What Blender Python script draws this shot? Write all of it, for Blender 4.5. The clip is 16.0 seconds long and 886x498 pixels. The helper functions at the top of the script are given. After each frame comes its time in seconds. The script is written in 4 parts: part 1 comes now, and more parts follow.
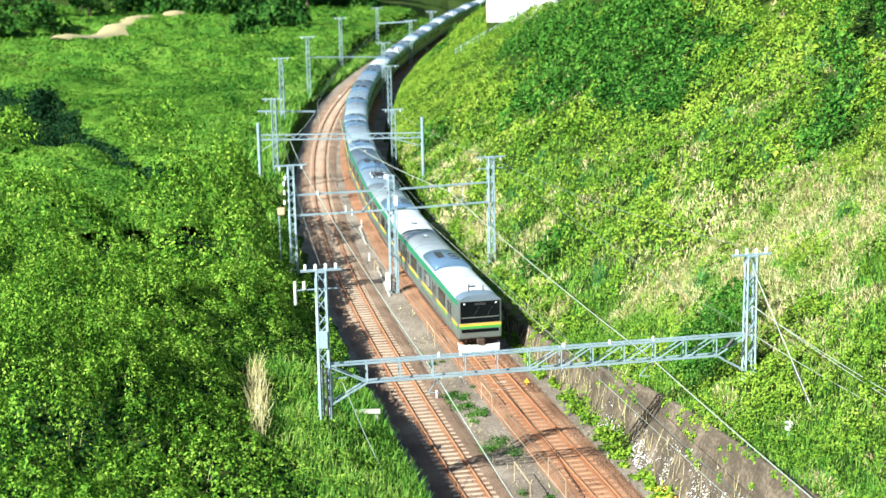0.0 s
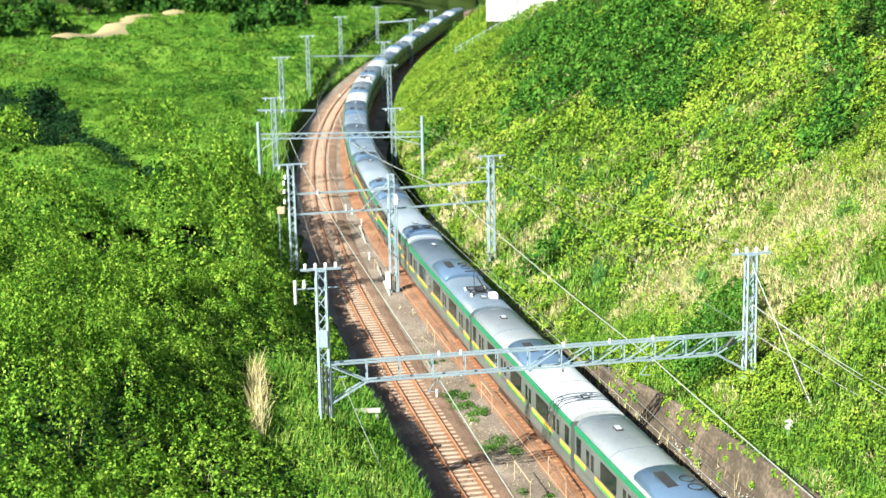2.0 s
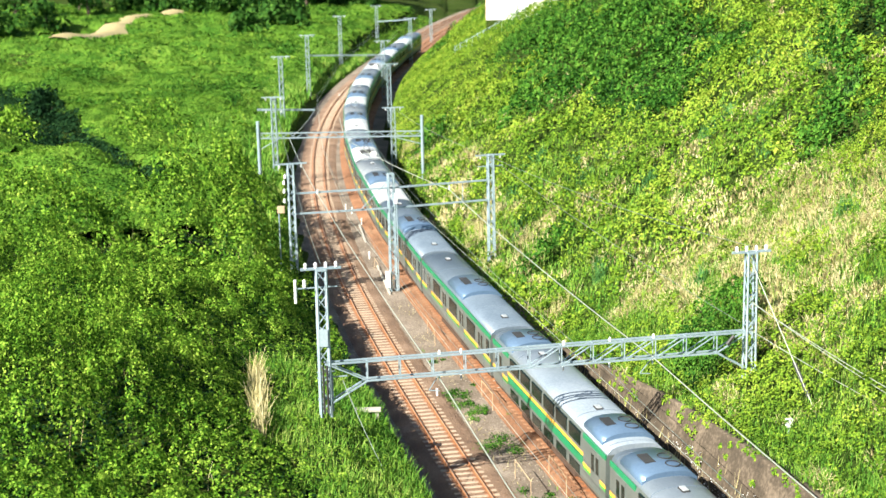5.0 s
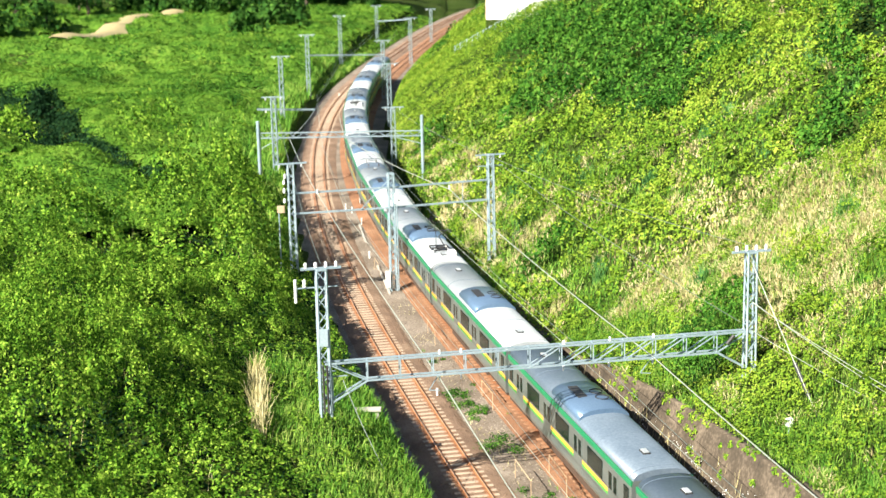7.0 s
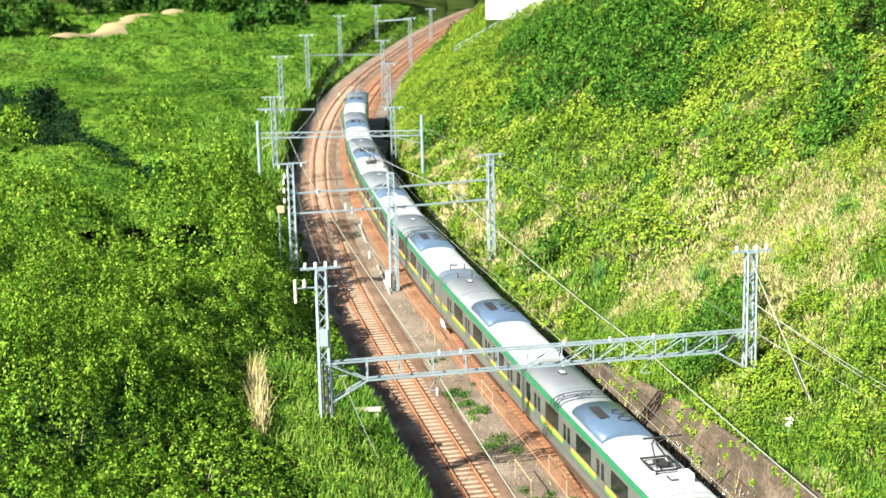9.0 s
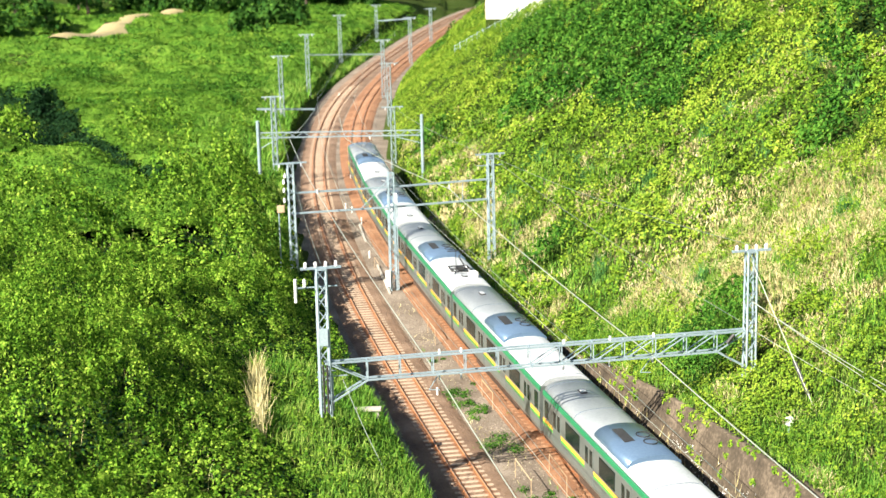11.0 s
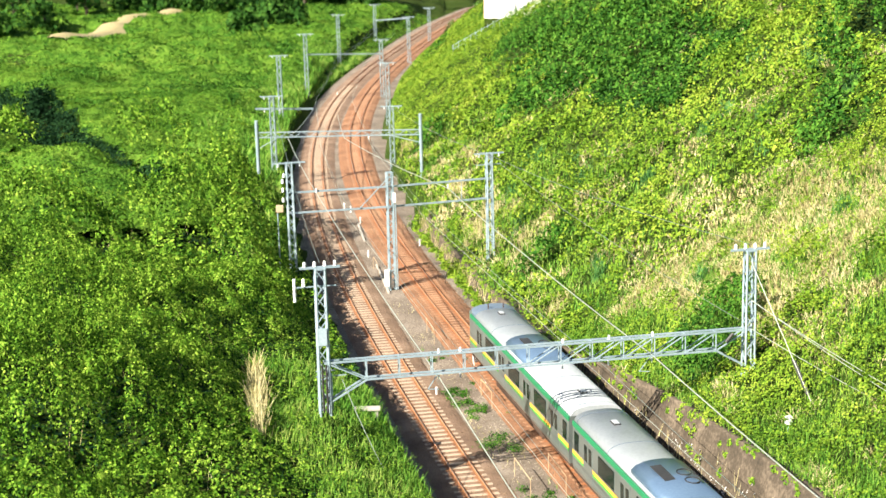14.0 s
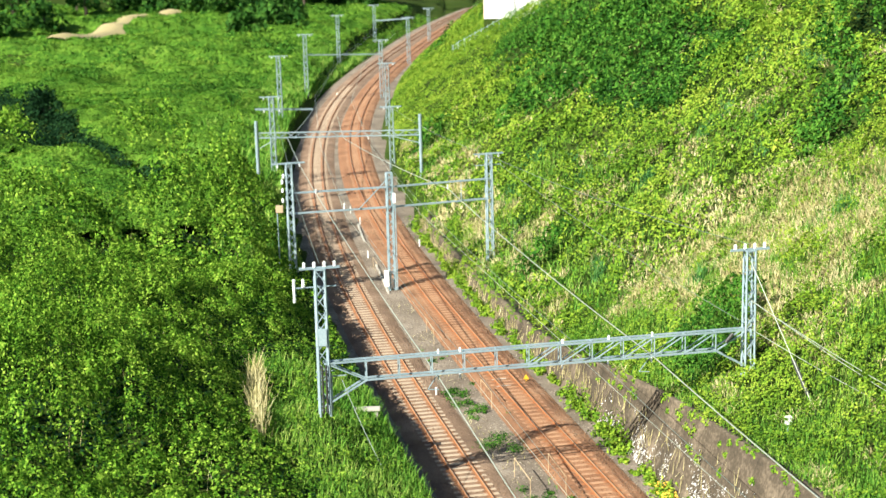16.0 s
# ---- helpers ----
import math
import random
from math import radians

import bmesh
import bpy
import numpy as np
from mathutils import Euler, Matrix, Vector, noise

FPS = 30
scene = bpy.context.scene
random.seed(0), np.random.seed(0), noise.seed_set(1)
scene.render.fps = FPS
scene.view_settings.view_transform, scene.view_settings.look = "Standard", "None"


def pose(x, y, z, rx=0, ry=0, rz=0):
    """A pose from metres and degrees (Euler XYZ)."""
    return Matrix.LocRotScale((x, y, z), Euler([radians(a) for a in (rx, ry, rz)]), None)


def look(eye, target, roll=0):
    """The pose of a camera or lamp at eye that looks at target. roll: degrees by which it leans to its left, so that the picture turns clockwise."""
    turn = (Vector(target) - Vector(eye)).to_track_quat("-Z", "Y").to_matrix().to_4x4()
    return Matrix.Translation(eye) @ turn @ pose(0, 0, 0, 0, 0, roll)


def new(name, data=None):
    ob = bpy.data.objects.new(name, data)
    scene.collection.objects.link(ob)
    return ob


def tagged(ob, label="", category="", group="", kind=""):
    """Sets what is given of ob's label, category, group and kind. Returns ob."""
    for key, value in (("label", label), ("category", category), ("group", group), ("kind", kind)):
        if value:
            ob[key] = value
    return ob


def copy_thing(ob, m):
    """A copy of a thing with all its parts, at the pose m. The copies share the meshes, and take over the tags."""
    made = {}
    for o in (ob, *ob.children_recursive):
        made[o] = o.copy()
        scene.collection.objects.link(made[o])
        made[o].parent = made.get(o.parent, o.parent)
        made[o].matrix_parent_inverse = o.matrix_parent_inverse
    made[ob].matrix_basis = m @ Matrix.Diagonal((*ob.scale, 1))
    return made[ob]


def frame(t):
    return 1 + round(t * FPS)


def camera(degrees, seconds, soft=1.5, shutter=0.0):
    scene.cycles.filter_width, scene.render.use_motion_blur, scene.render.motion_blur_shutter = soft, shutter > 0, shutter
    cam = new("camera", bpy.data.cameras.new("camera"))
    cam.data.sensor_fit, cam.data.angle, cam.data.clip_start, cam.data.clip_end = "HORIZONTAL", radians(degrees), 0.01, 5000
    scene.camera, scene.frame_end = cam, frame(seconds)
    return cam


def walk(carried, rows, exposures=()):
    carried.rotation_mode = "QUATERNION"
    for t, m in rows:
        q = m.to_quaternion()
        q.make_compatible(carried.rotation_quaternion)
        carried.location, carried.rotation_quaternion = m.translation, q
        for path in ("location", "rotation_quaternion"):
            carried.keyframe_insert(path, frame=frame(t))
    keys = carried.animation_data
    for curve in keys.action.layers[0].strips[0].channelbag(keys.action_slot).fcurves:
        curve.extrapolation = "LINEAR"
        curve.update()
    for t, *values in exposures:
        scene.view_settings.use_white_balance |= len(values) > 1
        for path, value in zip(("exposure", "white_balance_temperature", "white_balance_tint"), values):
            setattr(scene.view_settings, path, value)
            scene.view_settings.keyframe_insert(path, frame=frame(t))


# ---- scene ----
# ------------------------------------------------------------------ camera
FOCAL, EYE_H, TILT, LEAN = 2790.9, 26.984, 0.2194, -0.0231
cam = camera(math.degrees(2 * math.atan(784 / FOCAL)), 16.0, soft=1.5)
cam.data.dof.use_dof, cam.data.dof.focus_distance, cam.data.dof.aperture_fstop = True, 76.0, 0.50


def gaze(down, side, lean):
    """A tripod pose with small drifts of the head."""
    m = Matrix.Rotation(side / FOCAL, 4, "Z") @ Matrix.Rotation(math.pi / 2 - TILT + down / FOCAL, 4, "X") @ Matrix.Rotation(LEAN + lean, 4, "Z")
    return Matrix.Translation((0, 0, EYE_H)) @ m


walk(cam, [(0, gaze(4.3, 0, .0035)), (2, gaze(2.5, 0, .003)), (4, gaze(1.2, 0, .0012)), (6.5, gaze(.3, .2, .0003)), (9, gaze(0, 0, 0)),
           (11.5, gaze(-1, 0, -.001)), (13, gaze(-1.8, -1, -.002)), (14.5, gaze(-1.8, -2.2, -.0025)), (16, gaze(-1.2, -2.4, -.003))],
     exposures=[(0, 1.55, 5850, 3), (1.5, 1.55, 6150, 6.5), (3, 1.55, 6350, 8.5), (7, 1.55, 6600, 10), (12.5, 1.55, 6750, 11), (14.5, 1.55, 6700, 11), (16, 1.34, 6450, 5)])

# ------------------------------------------------------------------ light
SUN_FROM = Vector((-0.72, -0.69, 0)).normalized()
SUN_UP = radians(36)
world = bpy.data.worlds.new("sky")
world.use_nodes = True
scene.world = world
wn = world.node_tree.nodes
sky = wn.new("ShaderNodeTexSky")
sky.sky_type, sky.sun_disc, sky.sun_elevation = "NISHITA", False, SUN_UP
sky.sun_rotation = math.atan2(SUN_FROM.x, SUN_FROM.y)
world.node_tree.links.new(sky.outputs[0], wn["Background"].inputs[0])
wn["Background"].inputs[1].default_value = 0.05
sun = new("sun", bpy.data.lights.new("sun", "SUN"))
sun.data.energy, sun.data.angle, sun.data.color = 5.0, radians(0.55), (1, 0.94, 0.82)
sun.matrix_world = look(SUN_FROM * 100 * math.cos(SUN_UP) + Vector((0, 0, 100 * math.sin(SUN_UP))), (0, 0, 0))


# ------------------------------------------------------------------ materials
def material(name, colours, rough=0.7, metal=0.0, scales=(0.6, 9.0), bump=0.3, bump_scale=25.0, island=0.0, through_light=0.0, bump_distance=0.02, spec=0.5, rust=None):
    """A procedural surface: a ramp of colours over two sizes of noise, with fine relief. rust: a colour, and the distance from the middle and width of two stained bands."""
    m = bpy.data.materials.new(name)
    m.use_nodes = True
    n, l = m.node_tree.nodes, m.node_tree.links
    b = n["Principled BSDF"]
    out = n["Material Output"]
    at = n.new("ShaderNodeTexCoord").outputs["Object"]

    def noise_of(scale, detail=4.0):
        t = n.new("ShaderNodeTexNoise")
        t.inputs["Scale"].default_value, t.inputs["Detail"].default_value = scale, detail
        l.new(at, t.inputs["Vector"])
        return t.outputs["Fac"]

    def calc(op, a, c, e=None):
        t = n.new("ShaderNodeMath")
        t.operation = op
        for i, v in enumerate((a, c, e)):
            if v is None:
                continue
            if isinstance(v, (int, float)):
                t.inputs[i].default_value = v
            else:
                l.new(v, t.inputs[i])
        return t.outputs[0]

    f = calc("ADD", calc("MULTIPLY", noise_of(scales[0]), 0.55), calc("MULTIPLY", noise_of(scales[1]), 0.45))
    f = calc("MULTIPLY_ADD", calc("SUBTRACT", f, 0.5), 2.2, 0.5)
    if island:
        g = n.new("ShaderNodeNewGeometry").outputs["Random Per Island"]
        f = calc("ADD", f, calc("MULTIPLY", calc("SUBTRACT", g, 0.5), island))
    ramp = n.new("ShaderNodeValToRGB")
    e = ramp.color_ramp.elements
    e[0].color, e[1].color = (*colours[0], 1), (*colours[-1], 1)
    for i, c in enumerate(colours[1:-1], 1):
        e.new(i / (len(colours) - 1)).color = (*c, 1)
    l.new(f, ramp.inputs[0])
    l.new(ramp.outputs[0], b.inputs["Base Color"])
    if rust:
        xyz, mixed = n.new("ShaderNodeSeparateXYZ"), n.new("ShaderNodeMix")
        mixed.data_type = "RGBA"
        l.new(at, xyz.inputs[0])
        d = calc("ABSOLUTE", calc("SUBTRACT", calc("ABSOLUTE", xyz.outputs[0], 0), rust[1]), 0)
        d = calc("MULTIPLY_ADD", noise_of(7.0), rust[2] * 1.2, calc("SUBTRACT", rust[2] * .6, d))
        k = calc("MINIMUM", calc("MAXIMUM", calc("DIVIDE", d, rust[2] * .7), 0), .9)
        l.new(k, mixed.inputs[0]), l.new(ramp.outputs[0], mixed.inputs[6])
        mixed.inputs[7].default_value = (*rust[0], 1)
        l.new(mixed.outputs[2], b.inputs["Base Color"])
    b.inputs["Roughness"].default_value, b.inputs["Metallic"].default_value = rough, metal
    b.inputs["Specular IOR Level"].default_value = spec
    if bump:
        t = n.new("ShaderNodeBump")
        t.inputs["Strength"].default_value, t.inputs["Distance"].default_value = bump, bump_distance
        l.new(noise_of(bump_scale, 5), t.inputs["Height"])
        l.new(t.outputs[0], b.inputs["Normal"])
    if through_light:
        tr, mix = n.new("ShaderNodeBsdfTranslucent"), n.new("ShaderNodeMixShader")
        l.new(ramp.outputs[0], tr.inputs["Color"])
        mix.inputs[0].default_value = through_light
        l.new(b.outputs[0], mix.inputs[1]), l.new(tr.outputs[0], mix.inputs[2])
        l.new(mix.outputs[0], out.inputs["Surface"])
    return m


M = dict(
    soil=material("grassy_soil", [(.012, .026, .005), (.032, .056, .011), (.070, .085, .024)], 1.0, spec=.02, scales=(.12, 2.5), bump=.6, bump_scale=6, bump_distance=.1),
    bed=material("trackbed_gravel", [(.072, .056, .041), (.185, .147, .112), (.36, .31, .255)], 0.95, scales=(.35, 9), bump=.8, bump_scale=18, bump_distance=.05),
    ballast=material("rusty_ballast", [(.085, .050, .031), (.215, .135, .087), (.40, .285, .20)], 0.95, scales=(.4, 16), bump=.9, bump_scale=16, bump_distance=.06),
    ballast_rusty=material("bright_rusty_ballast", [(.10, .043, .021), (.245, .114, .055), (.41, .24, .137)], 0.95, scales=(.4, 16), bump=.9, bump_scale=16, bump_distance=.06),
    sleeper=material("weathered_concrete", [(.29, .21, .145), (.49, .395, .295)], 0.9, scales=(1, 20), rust=((.30, .13, .05), .565, .17)),
    sleeper_rusty=material("rust_stained_concrete", [(.25, .12, .06), (.45, .27, .16)], 0.9, scales=(1, 20), rust=((.27, .095, .03), .565, .25)),
    rail=material("rusty_rail_steel", [(.26, .095, .032), (.46, .18, .06)], 0.8, 0, scales=(1, 12), bump=.1),
    railtop=material("worn_rail_head", [(.30, .18, .11), (.42, .28, .19)], 0.5, .2, scales=(1, 12), bump=.05),
    wall=material("stained_concrete_wall", [(.020, .016, .010), (.080, .061, .041), (.23, .18, .13)], 0.95, scales=(.8, 6), bump=.6, bump_scale=9, bump_distance=.05),
    concrete=material("pale_concrete", [(.33, .31, .27), (.5, .47, .42)], 0.9, scales=(.8, 14)),
    steel=material("galvanized_steel", [(.20, .28, .32), (.29, .38, .43), (.39, .48, .53)], 0.5, .25, scales=(.8, 10), bump=.15),
    white_iron=material("white_porcelain", [(.75, .77, .78), (.85, .86, .86)], 0.25, scales=(2, 20), bump=.05),
    dark_iron=material("dark_iron", [(.02, .02, .022), (.06, .06, .06)], 0.6, .3, scales=(1, 10), bump=.2),
    wire=material("pale_wire", [(.42, .47, .40), (.55, .58, .50)], 0.4, .5, scales=(.5, 4), bump=0),
    wire_dark=material("weathered_wire", [(.16, .20, .18), (.26, .30, .27)], 0.5, .5, scales=(.5, 4), bump=0),
    inox=material("brushed_stainless", [(.17, .205, .195), (.27, .31, .295)], 0.34, .55, scales=(.7, 20), bump=.05),
    roofpaint=material("pale_grey_roof_paint", [(.27, .30, .32), (.39, .425, .445), (.48, .51, .53)], 0.38, .1, scales=(.35, 8), bump=.06),
    roofgrey=material("slate_grey_roof_paint", [(.085, .12, .165), (.135, .18, .23), (.20, .245, .30)], 0.4, .1, scales=(.35, 8), bump=.06),
    roofblue=material("blue_grey_roof_paint", [(.17, .215, .26), (.25, .30, .35), (.33, .38, .43)], 0.36, .1, scales=(.35, 8), bump=.06),
    unit=material("blue_grey_cooler_casing", [(.10, .17, .27), (.16, .25, .37)], 0.28, .4, scales=(.5, 9), bump=.05),
    green=material("green_band_film", [(.010, .18, .075), (.015, .24, .10)], 0.4, scales=(1, 10), bump=.03),
    lime=material("light_green_band_film", [(.06, .30, .05), (.09, .38, .07)], 0.4, scales=(1, 10), bump=.03),
    orange=material("orange_band_film", [(.75, .36, .04), (.85, .45, .07)], 0.4, scales=(1, 10), bump=.03),
    glass=material("tinted_window_glass", [(.004, .009, .008), (.012, .024, .02)], 0.10, scales=(.5, 3), bump=0, spec=.22),
    under=material("underfloor_grime", [(.035, .022, .016), (.10, .06, .04)], 0.85, .1, scales=(1, 8), bump=.4),
    whitepaint=material("white_paint", [(.74, .74, .72), (.84, .84, .83)], 0.45, scales=(.6, 9), bump=.05),
    yellow=material("yellow_paint", [(.7, .38, .02), (.8, .46, .04)], 0.5, scales=(1, 9), bump=.05),
    cream=material("faded_post_paint", [(.38, .27, .16), (.50, .38, .25)], 0.7, scales=(1, 9), bump=.1),
    bush=material("broad_shrub_leaves", [(.014, .052, .006), (.065, .165, .015), (.165, .315, .030), (.32, .47, .065)], 0.62, scales=(.35, 1.5), bump=0, island=.8, through_light=.24, spec=.02),
    shrub=material("dark_shrub_leaves", [(.009, .040, .007), (.026, .092, .012), (.062, .17, .020), (.12, .25, .035)], 0.62, scales=(.3, 2.0), bump=0, island=.8, through_light=.15, spec=.02),
    # thicket: near-black leaf tone that carries shade in the gully and between shrubs
    thicket=material("shade_dark_leaves", [(.004, .014, .007), (.010, .034, .012), (.022, .062, .018)], 0.7, scales=(.3, 2.0), bump=0, island=.8, through_light=.08, spec=.02),
    black_glass=material("black_front_glass", [(.003, .004, .005), (.008, .010, .011)], 0.12, scales=(.5, 3), bump=0, spec=.06),
    vine=material("climbing_vine_leaves", [(.030, .088, .010), (.098, .195, .018), (.20, .31, .030), (.34, .41, .06)], 0.62, scales=(.18, 1.6), bump=0, island=.55, through_light=.18, spec=.02),
    meadow=material("meadow_plants", [(.014, .052, .009), (.052, .143, .016), (.130, .255, .028), (.25, .345, .055)], 0.65, scales=(.14, .55), bump=0, island=.3, through_light=.18, spec=.02),
    turf=material("meadow_turf", [(.016, .058, .009), (.052, .138, .016), (.115, .225, .028), (.20, .29, .045)], 0.95, scales=(.16, .9), bump=.9, bump_scale=3.0, bump_distance=.35, spec=.02),
    grass=material("tall_green_grass", [(.040, .14, .018), (.095, .24, .030), (.18, .33, .05), (.32, .41, .10)], 0.65, scales=(.2, 1.5), bump=0, island=.7, through_light=.16, spec=.02),
    tussock=material("blue_green_grass", [(.040, .14, .035), (.085, .23, .065), (.16, .33, .10)], 0.65, scales=(.4, 2), bump=0, island=.6, through_light=.16, spec=.02),
    straw=material("dry_straw_grass", [(.30, .27, .11), (.52, .46, .23), (.72, .65, .40)], 0.7, scales=(.3, 2), bump=0, island=.7, through_light=.2, spec=.05),
    tree=material("woodland_leaves", [(.012, .045, .009), (.032, .095, .016), (.075, .17, .026)], 0.55, scales=(.08, .6), bump=0, island=.7, through_light=.12, spec=.02),
    bark=material("tree_bark", [(.05, .035, .025), (.11, .08, .06)], 0.9, scales=(1, 8), bump=.5),
    sand=material("bare_sandy_path", [(.28, .23, .10), (.42, .35, .18)], 0.95, scales=(.2, 2), bump=.3),
    gravel=material("mixed_gravel", [(.09, .065, .05), (.24, .18, .13), (.46, .40, .33)], 0.95, scales=(.3, 3), bump=0, island=1.2),
    flower=material("white_graffiti_paint", [(.70, .70, .68), (.82, .82, .80)], 0.7, scales=(2, 9), bump=.1),
)

# ------------------------------------------------------------------ the lie of the land
CURVE = (-4.0225, -1.6222, 18.7109, -3.0048, -10.0641)


def right_x(y):
    """The right-hand track's centre line."""
    y = np.asarray(y, float)
    u = lambda v: (v - 190) / 130
    slope = lambda v: np.polyval(np.polyder(CURVE), u(v)) / 130
    x = np.polyval(CURVE, u(np.clip(y, 62, 305)))
    far = np.maximum(y - 305, 0)
    return x + np.minimum(y - 62, 0) * slope(62) + far * slope(305) + 0.0006 * far ** 2


def left_x(y):
    return right_x(y) - np.interp(y, (0, 68, 80, 95, 110, 130, 160, 190, 230), (6.2, 5.9, 5.75, 5.55, 5.3, 4.8, 4.2, 3.9, 3.8))


def lattice(ix, iy, seed):
    h = np.sin(ix * 127.1 + iy * 311.7 + seed * 74.7) * 43758.5453
    return h - np.floor(h)


def soft_noise(x, y, size, seed=0):
    """Smooth noise from -1 to 1 with features of that size."""
    u, v = np.asarray(x) / size, np.asarray(y) / size
    iu, iv = np.floor(u), np.floor(v)
    fu, fv = u - iu, v - iv
    fu, fv = fu * fu * (3 - 2 * fu), fv * fv * (3 - 2 * fv)
    a = lattice(iu, iv, seed) * (1 - fu) + lattice(iu + 1, iv, seed) * fu
    b = lattice(iu, iv + 1, seed) * (1 - fu) + lattice(iu + 1, iv + 1, seed) * fu
    return 2 * (a * (1 - fv) + b * fv) - 1


def mounds(x, y, size, seed):
    """Rounded humps side by side, as shrubs make them: 0 between two, up to 1 on top."""
    u, v = np.asarray(x) / size, np.asarray(y) / size
    iu, iv = np.floor(u), np.floor(v)
    best = np.zeros_like(u)
    for i in (-1, 0, 1):
        for j in (-1, 0, 1):
            cu, cv = iu + i + lattice(iu + i, iv + j, seed), iv + j + lattice(iu + i, iv + j, seed + 1)
            r = 0.45 + 0.5 * lattice(iu + i, iv + j, seed + 2)
            d = ((u - cu) ** 2 + (v - cv) ** 2) / r ** 2
            best = np.maximum(best, r * np.sqrt(np.maximum(1 - d, 0)))
    return best


def wall_top(y):
    return np.interp(y, (40, 58, 65, 72, 78, 85, 93, 110, 126, 140, 250), (4.4, 4.2, 3.9, 3.5, 2.9, 1.9, 1.2, .95, .9, 2.2, 2.2))


def wall_run(y):
    return np.maximum(.34 * wall_top(y), .3)


def bank_shift(y):
    """How far the bank draws back from the clear track beyond the bend."""
    return np.interp(y, (205, 235, 300), (0, 1.6, 5.0))


def steps(v, *pairs):
    return np.interp(v, [p[0] for p in pairs], [p[1] for p in pairs])


def height(x, y):
    """The bare ground."""
    x, y = np.asarray(x, float), np.asarray(y, float)
    r, l = x - right_x(y), left_x(y) - x
    # the hillside beyond the retaining wall
    top, run = wall_top(y), wall_run(y)
    foot = 3.0
    k = np.clip((r - foot - .75) / run, 0, 1)
    rise = (top + .1) * k + np.clip(r - foot - .75 - run, 0, 2.4) * np.interp(y, (60, 80, 100), (.28, .35, .5)) + np.maximum(r - foot - .75 - run - 2.4, 0) * 0.64
    crest = steps(y, (-400, 34), (40, 30), (115, 27), (150, 20), (200, 14.7), (300, 9.5), (420, 8), (900, 12))
    right = np.where(rise < crest - 3, rise, crest - 3 * np.exp(-(np.maximum(rise - crest + 3, 0)) / 3))
    rough = np.clip((r - foot - run) / 5, 0, 1)
    right = right + rough * (0.5 * soft_noise(x, y, 7, 3) + 0.9 * soft_noise(x, y, 19, 4))
    # the bank and rough plateau on the other side
    l = l - bank_shift(y)
    lip = steps(y, (60, 2.2), (100, 2.1), (130, 1.4), (200, 1.1), (330, .8))
    left = steps(l, (3.3, 0), (3.45, 2.3), (7.2, 4.1), (12, 4.7), (20, 5.6), (60, 6.0), (400, 9))
    far_side = steps(l, (3.3, 0), (3.35, 1.3), (4.6, 1.9), (8, 2.9), (12, 3.9), (20, 5.4), (60, 6.0), (400, 9))
    left = left + (far_side - left) * np.clip((y - 76) / 20, 0, 1)
    left = np.maximum(left, np.clip((l - 2.9) / .45, 0, 1) * lip)
    rough = np.clip((l - 5) / 8, 0, 1)
    left = left + rough * (0.5 * soft_noise(x, y, 6, 5) + np.interp(y, (90, 120), (.7, 1.3)) * soft_noise(x, y, 22, 6) + np.clip((y - 100) / 60, 0, 1) * 1.2 * soft_noise(x, y, 45, 8))
    left = left - np.clip((y - 150) / 60, 0, 1) * np.clip((l - 8) / 10, 0, 1) * 1.6
    # a shallow gully runs off to the far left
    a, b = np.array((-24.0, 129.0)), np.array((-47.0, 168.0))
    d = (b - a) / np.linalg.norm(b - a)
    along, off = (x - a[0]) * d[0] + (y - a[1]) * d[1], (x - a[0]) * d[1] - (y - a[1]) * d[0]
    left = left - 1.8 * np.exp(-(off / 4.0) ** 2) * np.clip((along + 10) / 10, 0, 1)
    z = np.where(r > foot, right, np.where(l > 2.9, left, 0)) - 0.34
    # the knoll on which the camera stands
    d = np.hypot(x + 2, y + 8)
    knoll = 25.3 - np.maximum(d - 9, 0) * 0.9
    z = np.where((l > 4) & (knoll > z), knoll, z)
    # rising land behind everything
    away = np.hypot(x, y)
    return z + np.where((r > foot) | (l > 2.9), np.maximum(away - 420, 0) * 0.05 * np.exp(-np.maximum(away - 420, 0) / 900), 0)


# ------------------------------------------------------------------ mesh tools
def part(name, bm, mat, parent=None, label=""):
    """One mesh object out of a bmesh, under a thing or a part."""
    me = bpy.data.meshes.new(name)
    bm.to_mesh(me)
    bm.free()
    me.materials.append(mat)
    ob = new(name, me)
    if parent is not None:
        ob.parent = parent
    return tagged(ob, label)


def thing(name, label, category, m=None, group="", kind=""):
    ob = new(name)
    ob.empty_display_size = 0.2
    if m is not None:
        ob.matrix_basis = m
    return tagged(ob, label, category, group, kind)


def box(bm, x0, x1, y0, y1, z0, z1, bevel=0.0):
    vs = [bm.verts.new((x, y, z)) for x in (x0, x1) for y in (y0, y1) for z in (z0, z1)]
    fs = [bm.faces.new([vs[i] for i in f]) for f in ((0, 1, 3, 2), (4, 6, 7, 5), (0, 4, 5, 1), (2, 3, 7, 6), (0, 2, 6, 4), (1, 5, 7, 3))]
    if bevel:
        bmesh.ops.bevel(bm, geom=list({e for f in fs for e in f.edges}), offset=bevel, segments=2, affect="EDGES", profile=0.6)
    return bm


def boxed(*a, **k):
    return box(bmesh.new(), *a, **k)


